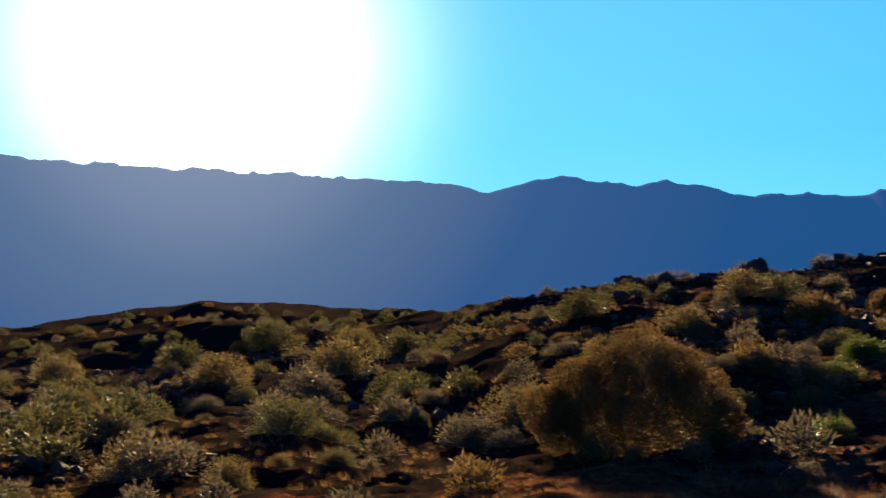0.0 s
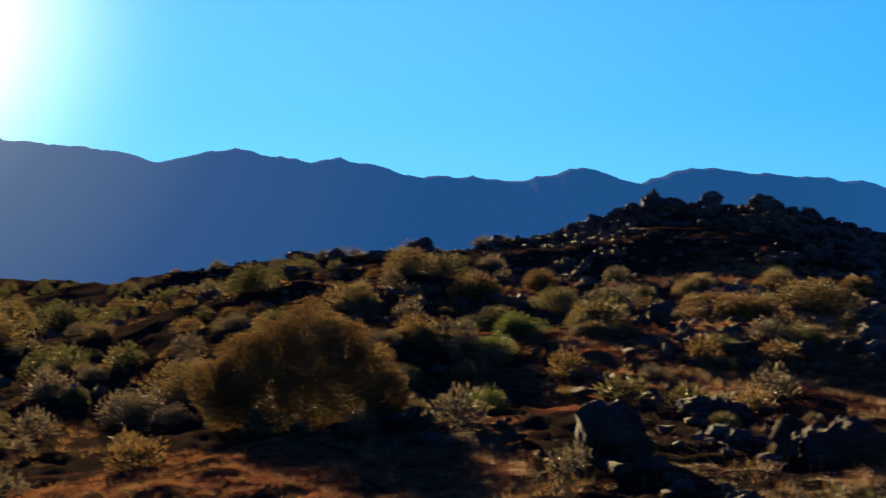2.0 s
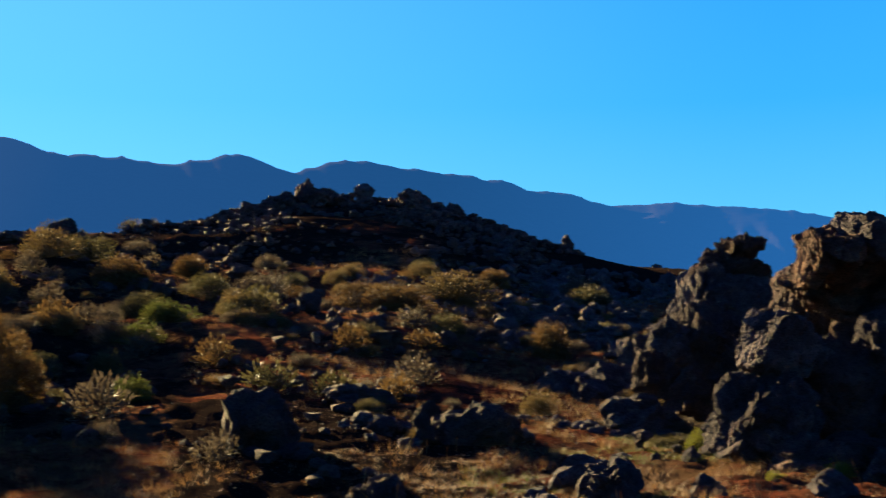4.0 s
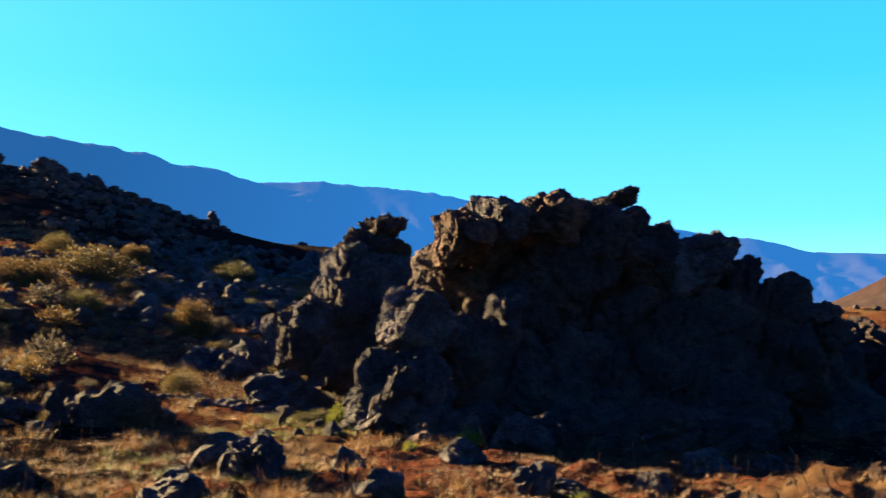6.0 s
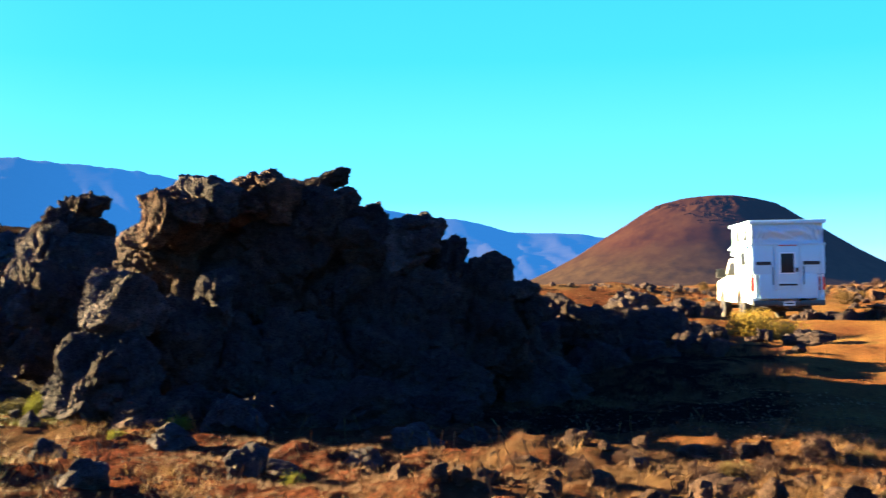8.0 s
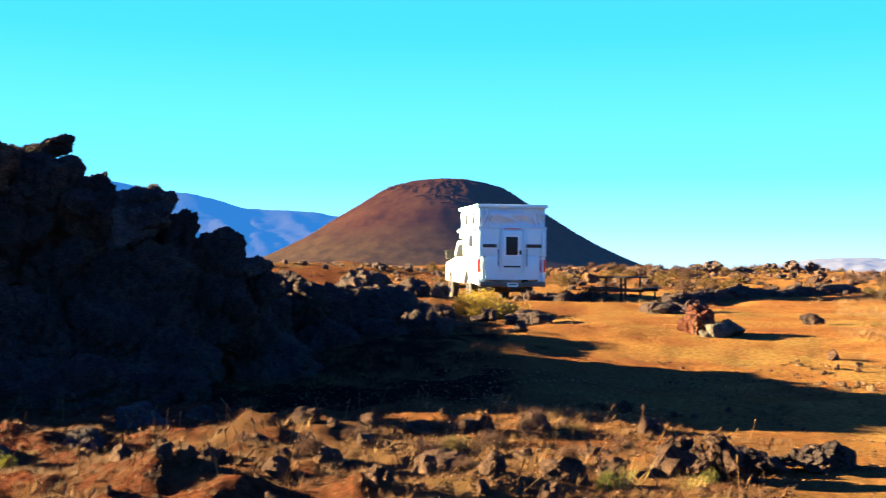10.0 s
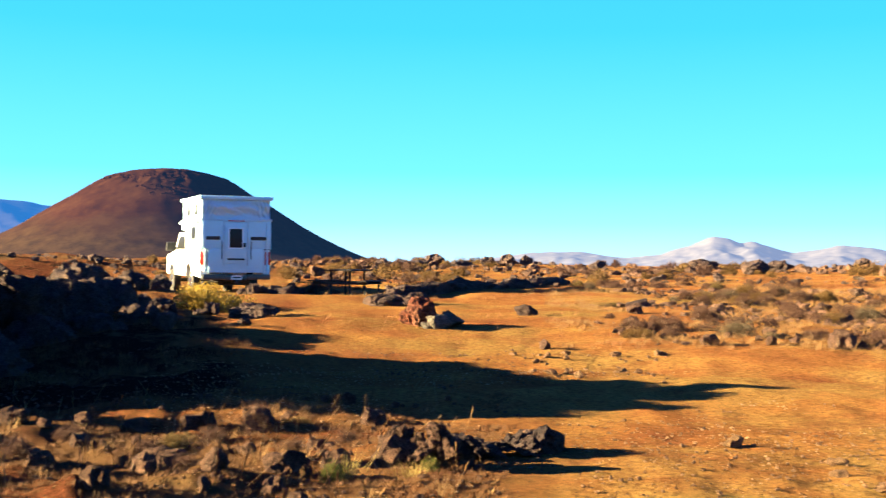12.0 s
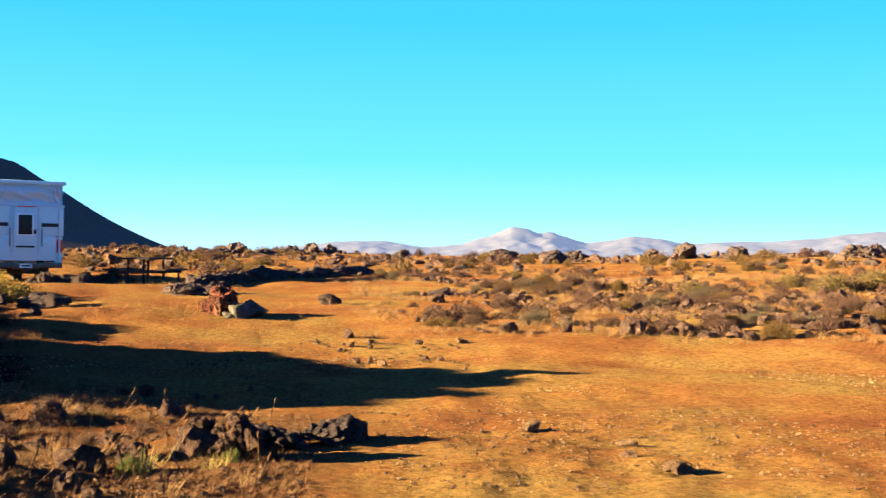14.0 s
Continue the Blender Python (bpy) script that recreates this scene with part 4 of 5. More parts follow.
def rubble(name, seed, count, az0, az1, r0, r1, lo, hi, gate, scale, material, label, sub=1):
    """Stones too many to count, as one mesh."""
    rng = np.random.RandomState(seed)
    vs, fs, total = [], [], 0
    shapes = [rock_shape(seed * 13 + s, (1, 0.85, 0.62), sub, 0.3, 9, 0.18, 0.12) for s in range(9)]
    while total < count:
        az, r = rng.uniform(az0, az1, 400), r0 + (r1 - r0) * rng.rand(400) ** 0.75
        x, y = r * np.sin(np.radians(az)), r * np.cos(np.radians(az))
        ok = fbm(x / scale, y / scale, seed=seed, octaves=3) > gate + (0.11 * np.maximum(0, az0 + 6 - az) if az0 > 110 else 0.0)
        x, y = x[ok], y[ok]
        z = land(x, y)
        for a, b, c in zip(x, y, z):
            p, f = shapes[rng.randint(9)]
            k = lo + (hi - lo) * rng.rand() ** 2.5
            p = turned(p * k * np.array([1, 1, rng.uniform(0.7, 1.3)]), rng.uniform(0, 360))
            fs.append(f + len(p) * total)
            vs.append(p + np.array([a, b, c - 0.03 * k]))
            total += 1
            if total >= count:
                break
    ob = new(name, from_arrays(name, np.vstack(vs), np.vstack(fs), material, True))
    return tagged(ob, label, "rubble", kind="stuff")


rubble("field_rocks", 82, 70, 119.5, 145, 20.5, 36, 0.15, 0.42, 0.0, 3.5, M_LAVA_BROWN, "brown lava rocks standing in dry grass", 2)
rubble("broken_rocks", 83, 240, 53, 63.5, 25, 46, 0.15, 0.8, -0.2, 5, M_LAVA_PALE, "broken lava rocks beside the outcrop", 2)
rubble("crest_rocks", 85, 300, 54, 67, 42, 60, 0.2, 0.8, -0.3, 5, M_LAVA_PALE, "lava rocks along the low crest behind the outcrop", 2)
rubble("bank_rocks", 84, 16, 100.5, 101.8, 22.5, 25.0, 0.15, 0.5, -0.8, 3, M_LAVA, "dark lava rocks on the shaded bank", 2)
rubble("slope_rubble", 71, 3400, -6, 50, 11, 62, 0.05, 0.42, 0.0, 5, M_LAVA, "dark broken lava rubble strewn over the slope")
rubble("hill_rubble", 74, 2000, 35, 58, 42, 63, 0.12, 0.65, -0.4, 6, M_LAVA, "dark lava blocks covering the rocky hill")
rubble("ridge_rocks", 76, 480, 103, 147, 42, 74, 0.2, 0.62, -0.1, 6, M_LAVA_BROWN, "brown lava rocks along the far edge of the flat", 2)
rubble("far_rubble", 72, 1600, 84, 148, 38, 76, 0.1, 0.45, 0.0, 6, M_LAVA, "brown lava rubble along the far edge of the flat")
rubble("field_rubble", 73, 1000, 118, 145, 18.8, 34, 0.05, 0.24, 0.08, 3.5, M_LAVA_BROWN, "brown lava rubble among dry grass")
rubble("scattered_stones", 81, 60, 113, 122, 15.2, 18.5, 0.04, 0.16, -0.3, 2, M_TAN, "small pale-brown stones scattered on the packed soil", 2)
rubble("brown_rubble", 78, 1700, 46, 66, 14, 46, 0.05, 0.38, -0.1, 4, M_LAVA_PALE, "weathered brown lava stones on red soil", 2)
rubble("fine_gravel", 79, 6000, 96, 146, 6.0, 17, 0.01, 0.045, -0.1, 2.5, M_TAN, "fine brown gravel on packed soil")
for _ in range(90):
    width = 0.05 + 0.13 * chance.random() ** 2.2
    put_rock("brown", chance.uniform(78, 113), chance.uniform(7.2, 13), width, width * chance.uniform(0.5, 0.9), name="stone", label="small weathered brown stone lying on red soil", group="foreground stones")
rubble("gravel", 75, 8000, 40, 115, 6.2, 18, 0.012, 0.06, -0.2, 2.0, M_LAVA_BROWN, "loose brown gravel and cinders on the soil")


# ---------- plants ----------
def bush_meshes(seed, count, width=1.0, height=0.55, fine=1.0, swells=7):
    """Foliage and stems of a rounded desert shrub one metre wide."""
    rng = np.random.RandomState(seed)
    lobes = [(rng.uniform(-0.26, 0.26), rng.uniform(-0.26, 0.26), rng.uniform(0.2, 0.3), rng.uniform(0.6, 0.95)) for _ in range(swells)] + [(0, 0, 0.34, 0.95)]
    v, f = [], []
    for k in range(count):
        lx, ly, lr, lh = lobes[rng.randint(len(lobes))]
        d = rng.normal(size=3)
        d[2] = abs(d[2]) * 0.9 - 0.05
        d /= np.linalg.norm(d)
        q = 0.35 + 0.7 * rng.rand() ** 0.5
        root = np.array([lx, ly, 0.02]) + d * np.array([lr, lr, height * lh]) * q
        tip_dir = d * np.array([1, 1, 1.25]) + rng.normal(size=3) * 0.45
        tip_dir /= np.linalg.norm(tip_dir)
        ln = rng.uniform(0.04, 0.10) * fine
        side = np.cross(tip_dir, rng.normal(size=3))
        side *= rng.uniform(0.006, 0.013) * fine / max(np.linalg.norm(side), 1e-6)
        b = len(v)
        v += [root, root + tip_dir * ln * 0.55 + side, root + tip_dir * ln, root + tip_dir * ln * 0.55 - side]
        f += [(b, b + 1, b + 2), (b, b + 2, b + 3)]
    bm = bmesh.new()
    for k in range(26):
        lx, ly, lr, lh = lobes[rng.randint(len(lobes))]
        d = rng.normal(size=3)
        d[2] = abs(d[2])
        d /= np.linalg.norm(d)
        tip = np.array([lx, ly, 0.04]) + d * np.array([lr, lr, height * lh]) * 0.9
        tube(bm, (lx * 0.15, ly * 0.15, -0.04), tip, 0.012, 0.003, 4)
    return np.array(v), np.array(f), bm


M_STEM = plain_mat("grey_twigs", (0.16, 0.12, 0.085), 0.9, 0, 0.3, 20, 0.1)
LEAVES = {
    "golden": leaf_mat("golden_twigs", (0.105, 0.070, 0.026), (0.158, 0.112, 0.042), (0.190, 0.142, 0.056)),
    "olive": leaf_mat("olive_leaves", (0.050, 0.048, 0.020), (0.095, 0.084, 0.032), (0.130, 0.105, 0.042)),
    "green": leaf_mat("green_leaves", (0.045, 0.062, 0.014), (0.095, 0.110, 0.022), (0.145, 0.145, 0.032)),
    "rust": leaf_mat("rust_twigs", (0.078, 0.045, 0.017), (0.138, 0.083, 0.029), (0.195, 0.120, 0.042)),
    "yellow": leaf_mat("yellow_flowers", (0.330, 0.220, 0.032), (0.450, 0.320, 0.055), (0.400, 0.285, 0.065)),
    "weed": leaf_mat("yellow_green_weed", (0.130, 0.150, 0.020), (0.230, 0.240, 0.034), (0.300, 0.270, 0.050)),
    "twiggy": leaf_mat("dead_twigs", (0.062, 0.033, 0.025), (0.106, 0.058, 0.044), (0.130, 0.070, 0.050)),
    "grey": leaf_mat("grey_twig_tips", (0.070, 0.054, 0.038), (0.120, 0.093, 0.060), (0.140, 0.110, 0.070)),
}
WORDS = {"golden": "dry golden desert shrub", "olive": "rounded olive-green desert shrub", "green": "low fresh green desert shrub", "rust": "dry rust-brown desert shrub",
         "yellow": "bright yellow flowering rabbitbrush", "grey": "grey leafless twiggy desert shrub", "twiggy": "low dead brown twiggy shrub", "weed": "small bright yellow-green weed clump"}
PATTERN = {}


def shrub(kind, az, r, width, height):
    x, y = on(az, r)
    m = pose(x, y, float(land(x, y)) - 0.03, 0, 0, chance.uniform(0, 360)) @ Matrix.Diagonal((width, width, height / 0.6, 1))
    pool = PATTERN.setdefault(kind, [])
    if len(pool) < 2:
        v, f, stems = bush_meshes(800 + 17 * len(pool) + sum(map(ord, kind)), 8000 if kind == "rust" else 5200, fine=0.7)
        home = new("shrub")
        home.matrix_world = m
        part("foliage", from_arrays("foliage", v, f, LEAVES[kind], True), LEAVES[kind], home)
        part("stem", stems, M_STEM, home)
        pool.append(home)
        return tagged(home, WORDS[kind] + (" growing among lava rocks" if r > 14 else " on red soil"), "shrub", "desert shrubs")
    ob = pool[chance.randrange(2)]
    made = copy_thing(ob, Matrix.Identity(4))
    made.matrix_basis = m
    return made


def bare_hill(x, y):
    """The black rocky crown of the hill, where hardly a bush grows."""
    return 37 < math.degrees(math.atan2(x, y)) < 62 and math.hypot(x, y) > 42


def thicket(count, az0, az1, r0, r1, lo, hi, kinds, gate, scale):
    made = 0
    while made < count:
        az, r = chance.uniform(az0, az1), r0 + (r1 - r0) * chance.random() ** 0.75
        x, y = on(az, r)
        if fbm(x / scale, y / scale, seed=61, octaves=2) < gate + (0.11 * max(0.0, az0 + 6 - az) if az0 > 110 else 0.0):
            continue
        w = chance.uniform(lo, hi)
        shrub(chance.choice(kinds), az, r, w, w * chance.uniform(0.4, 0.6))
        made += 1


SLOPE = [(33.6, 39.5, 2.37, 0.99), (31.8, 37.8, 2.08, 0.94), (36.1, 28.5, 1.29, 0.64), (41.9, 35.3, 1.94, 0.88), (46.9, 31.5, 1.58, 0.71), (51.5, 34.5, 2.66, 0.92),
         (58.5, 39.9, 2.00, 0.90), (39.2, 33.3, 1.50, 0.75), (41.1, 28.3, 1.41, 0.70), (43.5, 38.5, 1.15, 0.54), (42.1, 42.5, 1.06, 0.53),
         (38.4, 40.8, 1.63, 0.82), (49.8, 39.5, 1.38, 0.49), (51.1, 26.2, 1.17, 0.53), (34.6, 22.5, 0.75, 0.56),
         (20.6, 21.7, 1.5, 0.87), (9.2, 20.4, 1.5, 0.71), (18.7, 20.5, 1.4, 0.61), (48.6, 30.0, 1.65, 0.90), (11.4, 35.7, 2.6, 1.3), (15.1, 43.4, 2.4, 1.2),
         (8.3, 56.2, 3.0, 1.5), (-1.7, 50.8, 2.3, 1.4), (2.1, 25.8, 1.8, 1.0), (10.0, 30.4, 1.8, 1.2), (35, 34.6, 2.03, 0.96), (1.3, 17.3, 1.0, 0.7), (14.5, 31.2, 1.9, 0.9),
         (4.1, 45.8, 2.1, 1.1), (12.2, 45.4, 2.0, 1.1), (50, 40.8, 1.25, 0.56), (57.8, 43.0, 1.32, 0.88), (56.3, 25.4, 1.08, 0.79), (28.8, 31.4, 1.67, 0.83), (23.7, 36.3, 1.7, 0.9),
         (26, 44.8, 2.04, 0.91), (18, 52, 2.2, 1.0), (22, 48, 1.8, 0.8), (36, 47.5, 1.65, 0.72), (53.5, 40.7, 1.36, 0.68), (6, 34, 1.9, 1.0), (-2, 30, 1.8, 1.0), (25, 27.9, 1.34, 0.72)]
for k, (az, r, w, h) in enumerate(SLOPE):
    shrub(("olive", "golden", "olive", "grey", "rust", "golden", "olive")[k % 7], az, r, w * 1.08, h * 1.1)
for az, r, w, h in [(37.2, 26.7, 1.36, 0.63), (35.7, 19.1, 0.80, 0.49), (36.2, 24.5, 1.19, 0.60), (110.2, 8.5, 0.2, 0.16), (105.2, 8.2, 0.25, 0.2)]:
    shrub("green", az, r, w, h)
thicket(60, -6, 36, 13, 34, 0.35, 1.2, ("olive", "grey", "grey", "rust", "olive", "golden"), -0.3, 7)
thicket(45, 30, 62, 16, 40, 0.3, 1.0, ("olive", "grey", "golden", "olive"), -0.2, 6)
thicket(40, 84, 147, 26, 60, 0.25, 0.6, ("twiggy", "golden", "grey"), 0.0, 6)
thicket(110, 119.5, 144, 19.8, 32, 0.3, 0.75, ("grey", "twiggy", "rust", "twiggy", "twiggy"), 0.0, 3.5)
thicket(40, 47, 63, 14, 34, 0.3, 0.9, ("golden", "olive", "olive", "grey"), -0.1, 4)
# the big rust-coloured shrub, in two swells
def big_shrub():
    home = new("shrub")
    x, y = on(26.0, 17.8)
    home.location = (x, y, float(land(x, y)) - 0.05)
    turn = radians(26)
    swells = [(0.25, 0.4, 1.45, 0.52), (0.75, 0.3, 1.25, 0.42), (-0.3, 0.3, 1.20, 0.44), (-0.75, 0.1, 0.98, 0.42), (-1.2, 0.0, 0.62, 0.40), (1.15, 0.2, 0.85, 0.45),
              (0.3, -0.2, 0.95, 0.55), (-0.45, -0.35, 0.55, 0.50), (0.85, -0.35, 0.50, 0.52), (0.15, -0.6, 0.38, 0.50), (1.45, 0.0, 0.45, 0.38), (-0.95, -0.3, 0.35, 0.40)]
    for k, (dx, dy, up, size) in enumerate(swells):
        rng = np.random.RandomState(870 + k)
        middle = np.array([dx * math.cos(turn) + dy * math.sin(turn), -dx * math.sin(turn) + dy * math.cos(turn), up])
        n = 10000
        d = rng.normal(size=(n, 3))
        d /= np.linalg.norm(d, axis=1)[:, None]
        lumps = 0.26 * vnoise(d[:, 0] * 2.6 + k, d[:, 1] * 2.6, d[:, 2] * 2.6, seed=k)
        root = middle + d * (size * (0.15 + 0.85 * rng.rand(n) ** 0.45 + lumps))[:, None]
        way = d + np.array([0, 0, 0.5]) + rng.normal(size=(n, 3)) * 0.55
        way /= np.linalg.norm(way, axis=1)[:, None]
        side = np.cross(way, rng.normal(size=(n, 3)))
        side *= (0.0055 / np.maximum(np.linalg.norm(side, axis=1), 1e-6))[:, None]
        long = rng.uniform(0.03, 0.075, n)[:, None]
        v = np.stack([root, root + way * long * 0.5 + side, root + way * long, root + way * long * 0.5 - side], 1).reshape(-1, 3)
        part("foliage", from_arrays("foliage", v, np.arange(len(v)).reshape(-1, 4), LEAVES["rust"], True), LEAVES["rust"], home)
        stems = bmesh.new()
        tube(stems, (middle[0] * 0.3, middle[1] * 0.3, -0.05), middle, 0.03, 0.012, 6)
        for _ in range(8):
            end = rng.normal(size=3)
            tube(stems, middle * np.array([0.7, 0.7, 0.6]), middle + end / np.linalg.norm(end) * size * 0.85, 0.011, 0.004, 4)
        part("stem", stems, M_STEM, home)
    return tagged(home, "large rounded rust-brown desert shrub among dark rocks", "shrub", "desert shrubs")


big_shrub()
for az, r, w, h in [(98.5, 27.2, 1.5, 0.66), (99.7, 26.8, 1.45, 0.52)]:
    shrub("yellow", az, r, w, h)
for az, r, w, h in [(139.5, 30, 1.4, 0.55), (141.5, 31, 1.6, 0.6), (137.6, 32, 1.1, 0.45), (133, 30, 0.9, 0.4), (60.2, 20.7, 0.9, 0.45), (61.4, 20.2, 0.8, 0.4), (45.5, 38.6, 1.2, 0.6), (46.3, 39.2, 1.2, 0.6), (119.1, 28.5, 1.0, 0.16)]:
    shrub("golden", az, r, w, h)


for az, r, w, h in [(63.7, 15.4, 0.40, 0.36), (69.9, 13.4, 0.55, 0.26), (70.6, 13.6, 0.35, 0.2), (67.2, 13.0, 0.3, 0.14), (75.6, 9.9, 0.3, 0.16)]:
    shrub("weed", az, r, w, h)


def brush(name, seed, count, az0, az1, r0, r1, lo, hi, kind, gate, scale, label):
    """Scrub too thick to count, as one mesh."""
    rng = np.random.RandomState(seed)
    shapes = [bush_meshes(seed + s, 650, fine=1.7)[:2] for s in range(3)]
    vs, fs, total, offset = [], [], 0, 0
    while total < count:
        r = r0 + (r1 - r0) * rng.rand() ** 0.75
        x, y = on(rng.uniform(az0, az1), r)
        if fbm(x / scale, y / scale, seed=seed, octaves=2) < gate or bare_hill(x, y):
            continue
        v, f = shapes[rng.randint(3)]
        w = rng.uniform(lo, hi)
        vs.append(turned(v * np.array([w, w, w * rng.uniform(0.8, 1.2)]), rng.uniform(0, 360)) + np.array([x, y, float(land(x, y)) - 0.03]))
        fs.append(f + offset)
        offset += len(v)
        total += 1
    return tagged(new(name, from_arrays(name, np.vstack(vs), np.vstack(fs), LEAVES[kind], True)), label, "scrub", kind="stuff")


brush("olive_scrub", 951, 190, -6, 48, 18, 90, 0.4, 1.3, "olive", -0.2, 7, "low olive scrub covering the slope")
brush("grey_scrub", 952, 200, -6, 50, 12, 90, 0.3, 1.1, "grey", -0.2, 6, "grey leafless scrub covering the slope")
brush("rust_scrub", 953, 130, -6, 54, 13, 90, 0.3, 1.0, "rust", -0.2, 8, "dry rust-brown scrub on the slope")
brush("edge_scrub", 955, 160, 96, 148, 40, 74, 0.3, 0.9, "rust", -0.1, 6, "dry brown scrub along the far edge of the flat")
brush("lava_field_scrub", 956, 170, 119, 146, 19.5, 40, 0.22, 0.6, "twiggy", -0.05, 3.5, "dead brown scrub among the lava field rocks")
brush("field_scrub", 954, 150, 104, 148, 30, 74, 0.3, 0.9, "twiggy", 0.0, 6, "grey-brown low scrub along the flat")


def grass(name, seed, count, az0, az1, r0, r1, gate, scale, tall, material, label):
    rng = np.random.RandomState(seed)
    vs, fs = [], []
    made = 0
    while made < count:
        az, r = rng.uniform(az0, az1, 300), r0 + (r1 - r0) * rng.rand(300) ** 0.8
        x, y = r * np.sin(np.radians(az)), r * np.cos(np.radians(az))
        ok = fbm(x / scale, y / scale, seed=seed, octaves=3) > gate
        x, y = x[ok][:count - made], y[ok][:count - made]
        z = land(x, y)
        for a, b, c in zip(x, y, z):
            n = rng.randint(14, 24)
            size = tall * rng.uniform(0.5, 1.2)
            ang, out = rng.uniform(0, 2 * np.pi, n), rng.uniform(0.1, 1.1, n)
            d = np.stack([np.cos(ang) * out, np.sin(ang) * out, np.ones(n)], -1) * (size * rng.uniform(0.6, 1.0, n))[:, None]
            root = np.array([a, b, c - 0.01]) + np.stack([np.cos(ang), np.sin(ang), 0 * ang], -1) * 0.6 * size * rng.rand(n)[:, None]
            s = np.stack([-np.sin(ang), np.cos(ang), 0 * ang], -1) * 0.014 * size + 0.001
            vs.append(np.stack([root - s, root + s, root + d], 1).reshape(-1, 3))
            made += 1
    v = np.vstack(vs)
    f = np.arange(len(v)).reshape(-1, 3)
    ob = new(name, from_arrays(name, v, f, material, True))
    return tagged(ob, label, "grass", kind="stuff")


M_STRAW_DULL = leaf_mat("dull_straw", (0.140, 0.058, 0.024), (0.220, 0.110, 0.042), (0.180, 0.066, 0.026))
M_STRAW_RUST = leaf_mat("rusty_straw", (0.095, 0.044, 0.020), (0.160, 0.084, 0.034), (0.120, 0.050, 0.022))
M_STRAW = leaf_mat("straw", (0.200, 0.110, 0.045), (0.290, 0.180, 0.080), (0.240, 0.120, 0.050))
grass("dry_grass", 91, 2800, -6, 66, 9, 45, 0.05, 4.0, 0.16, M_STRAW, "dry golden grass tufts between the rocks")
grass("dry_grass_foreground", 92, 11500, 44, 114, 6.6, 13.6, -0.3, 1.2, 0.062, M_STRAW_RUST, "short dry golden grass tufts on red soil")
grass("dry_grass_slope", 96, 3200, -6, 38, 8, 15, -0.1, 1.8, 0.08, M_STRAW_DULL, "short dry straw among cinders")
grass("dry_grass_field", 97, 4200, 46, 67, 15, 46, -0.2, 3.0, 0.17, M_STRAW, "golden dry grass between brown rocks")
grass("dry_grass_flat", 93, 6000, 84, 148, 19, 72, 0.0, 5.0, 0.09, M_STRAW_DULL, "dry golden grass over the open flat")
grass("straw_far_flat", 98, 5200, 86, 148, 30, 74, -0.05, 7.0, 0.13, M_STRAW, "pale straw over the far side of the flat")
grass("straw_lava_field", 99, 4600, 116, 146, 19, 36, -0.2, 3.0, 0.15, M_STRAW, "golden dry grass in the lava field")
M_WEED = leaf_mat("green_weeds", (0.05, 0.065, 0.012), (0.11, 0.12, 0.02), (0.16, 0.13, 0.03))
grass("green_weeds", 94, 700, 52, 84, 10.5, 17, 0.2, 1.8, 0.10, M_WEED, "small green weeds sprouting in patches on the soil")


def stalks(name, seed, count, az0, az1, r0, r1, label):
    """Dry flower stalks, each a thin leaning stem with a small seed head."""
    rng = np.random.RandomState(seed)
    vs, fs = [], []
    for k in range(count):
        x, y = on(rng.uniform(az0, az1), r0 + (r1 - r0) * rng.rand())
        tall = rng.uniform(0.08, 0.30)
        foot, lean = np.array([x, y, float(land(x, y)) - 0.02]), rng.normal(size=2) * 0.12
        ring = np.array([[math.cos(a), math.sin(a), 0] for a in (0.3, 2.4, 4.5)])
        base = 12 * k
        for up, wide in ((0.0, 0.005), (0.72, 0.004), (0.86, 0.010), (1.0, 0.002)):
            vs.append(foot + np.array([lean[0] * up, lean[1] * up, tall * up]) + ring * wide)
        for level in range(3):
            for i in range(3):
                j = (i + 1) % 3
                a = base + 3 * level
                fs.append((a + i, a + j, a + 3 + j, a + 3 + i))
    return tagged(new(name, from_arrays(name, np.vstack(vs), np.array(fs), M_STRAW, True)), label, "grass", kind="stuff")


M_HERB = leaf_mat("pale_green_herb", (0.22, 0.17, 0.050), (0.36, 0.28, 0.100), (0.28, 0.19, 0.060))
grass("herb_clump", 126, 5, 105.6, 106.3, 8.1, 8.35, -9, 1.0, 0.26, M_HERB, "pale yellow-green herb clump on red soil")
grass("herb_clump", 127, 4, 108.9, 109.4, 8.2, 8.4, -9, 1.0, 0.22, M_HERB, "pale yellow-green herb clump beside the boulders")
grass("pale_tufts", 124, 110, 76, 114, 7.4, 12.6, 0.05, 0.9, 0.15, M_STRAW, "pale dry grass tufts in the foreground")
for az, r, w, h in [(99.2, 10.6, 0.42, 0.26), (101.4, 11.0, 0.50, 0.34), (96.2, 9.6, 0.36, 0.2), (103.3, 9.2, 0.3, 0.2), (92.6, 10.4, 0.4, 0.22), (90.2, 9.2, 0.34, 0.2), (105.9, 10.2, 0.28, 0.18), (98.0, 8.6, 0.3, 0.18), (87.0, 9.8, 0.36, 0.2)]:
    shrub("twiggy", az, r, w, h)
for az, r, w, h in [(97.6, 10.0, 0.4, 0.16), (103.4, 11.2, 0.3, 0.12)]:
    shrub("golden", az, r, w, h)
stalks("dry_stalks", 121, 420, 46, 112, 7.6, 14.5, "thin dry flower stalks standing on the soil")
grass("golden_tufts", 122, 420, 53, 72, 8.6, 20, 0.12, 1.6, 0.16, M_STRAW, "tall golden grass tufts between the boulders")
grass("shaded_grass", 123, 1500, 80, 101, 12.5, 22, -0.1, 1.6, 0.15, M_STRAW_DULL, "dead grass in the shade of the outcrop")


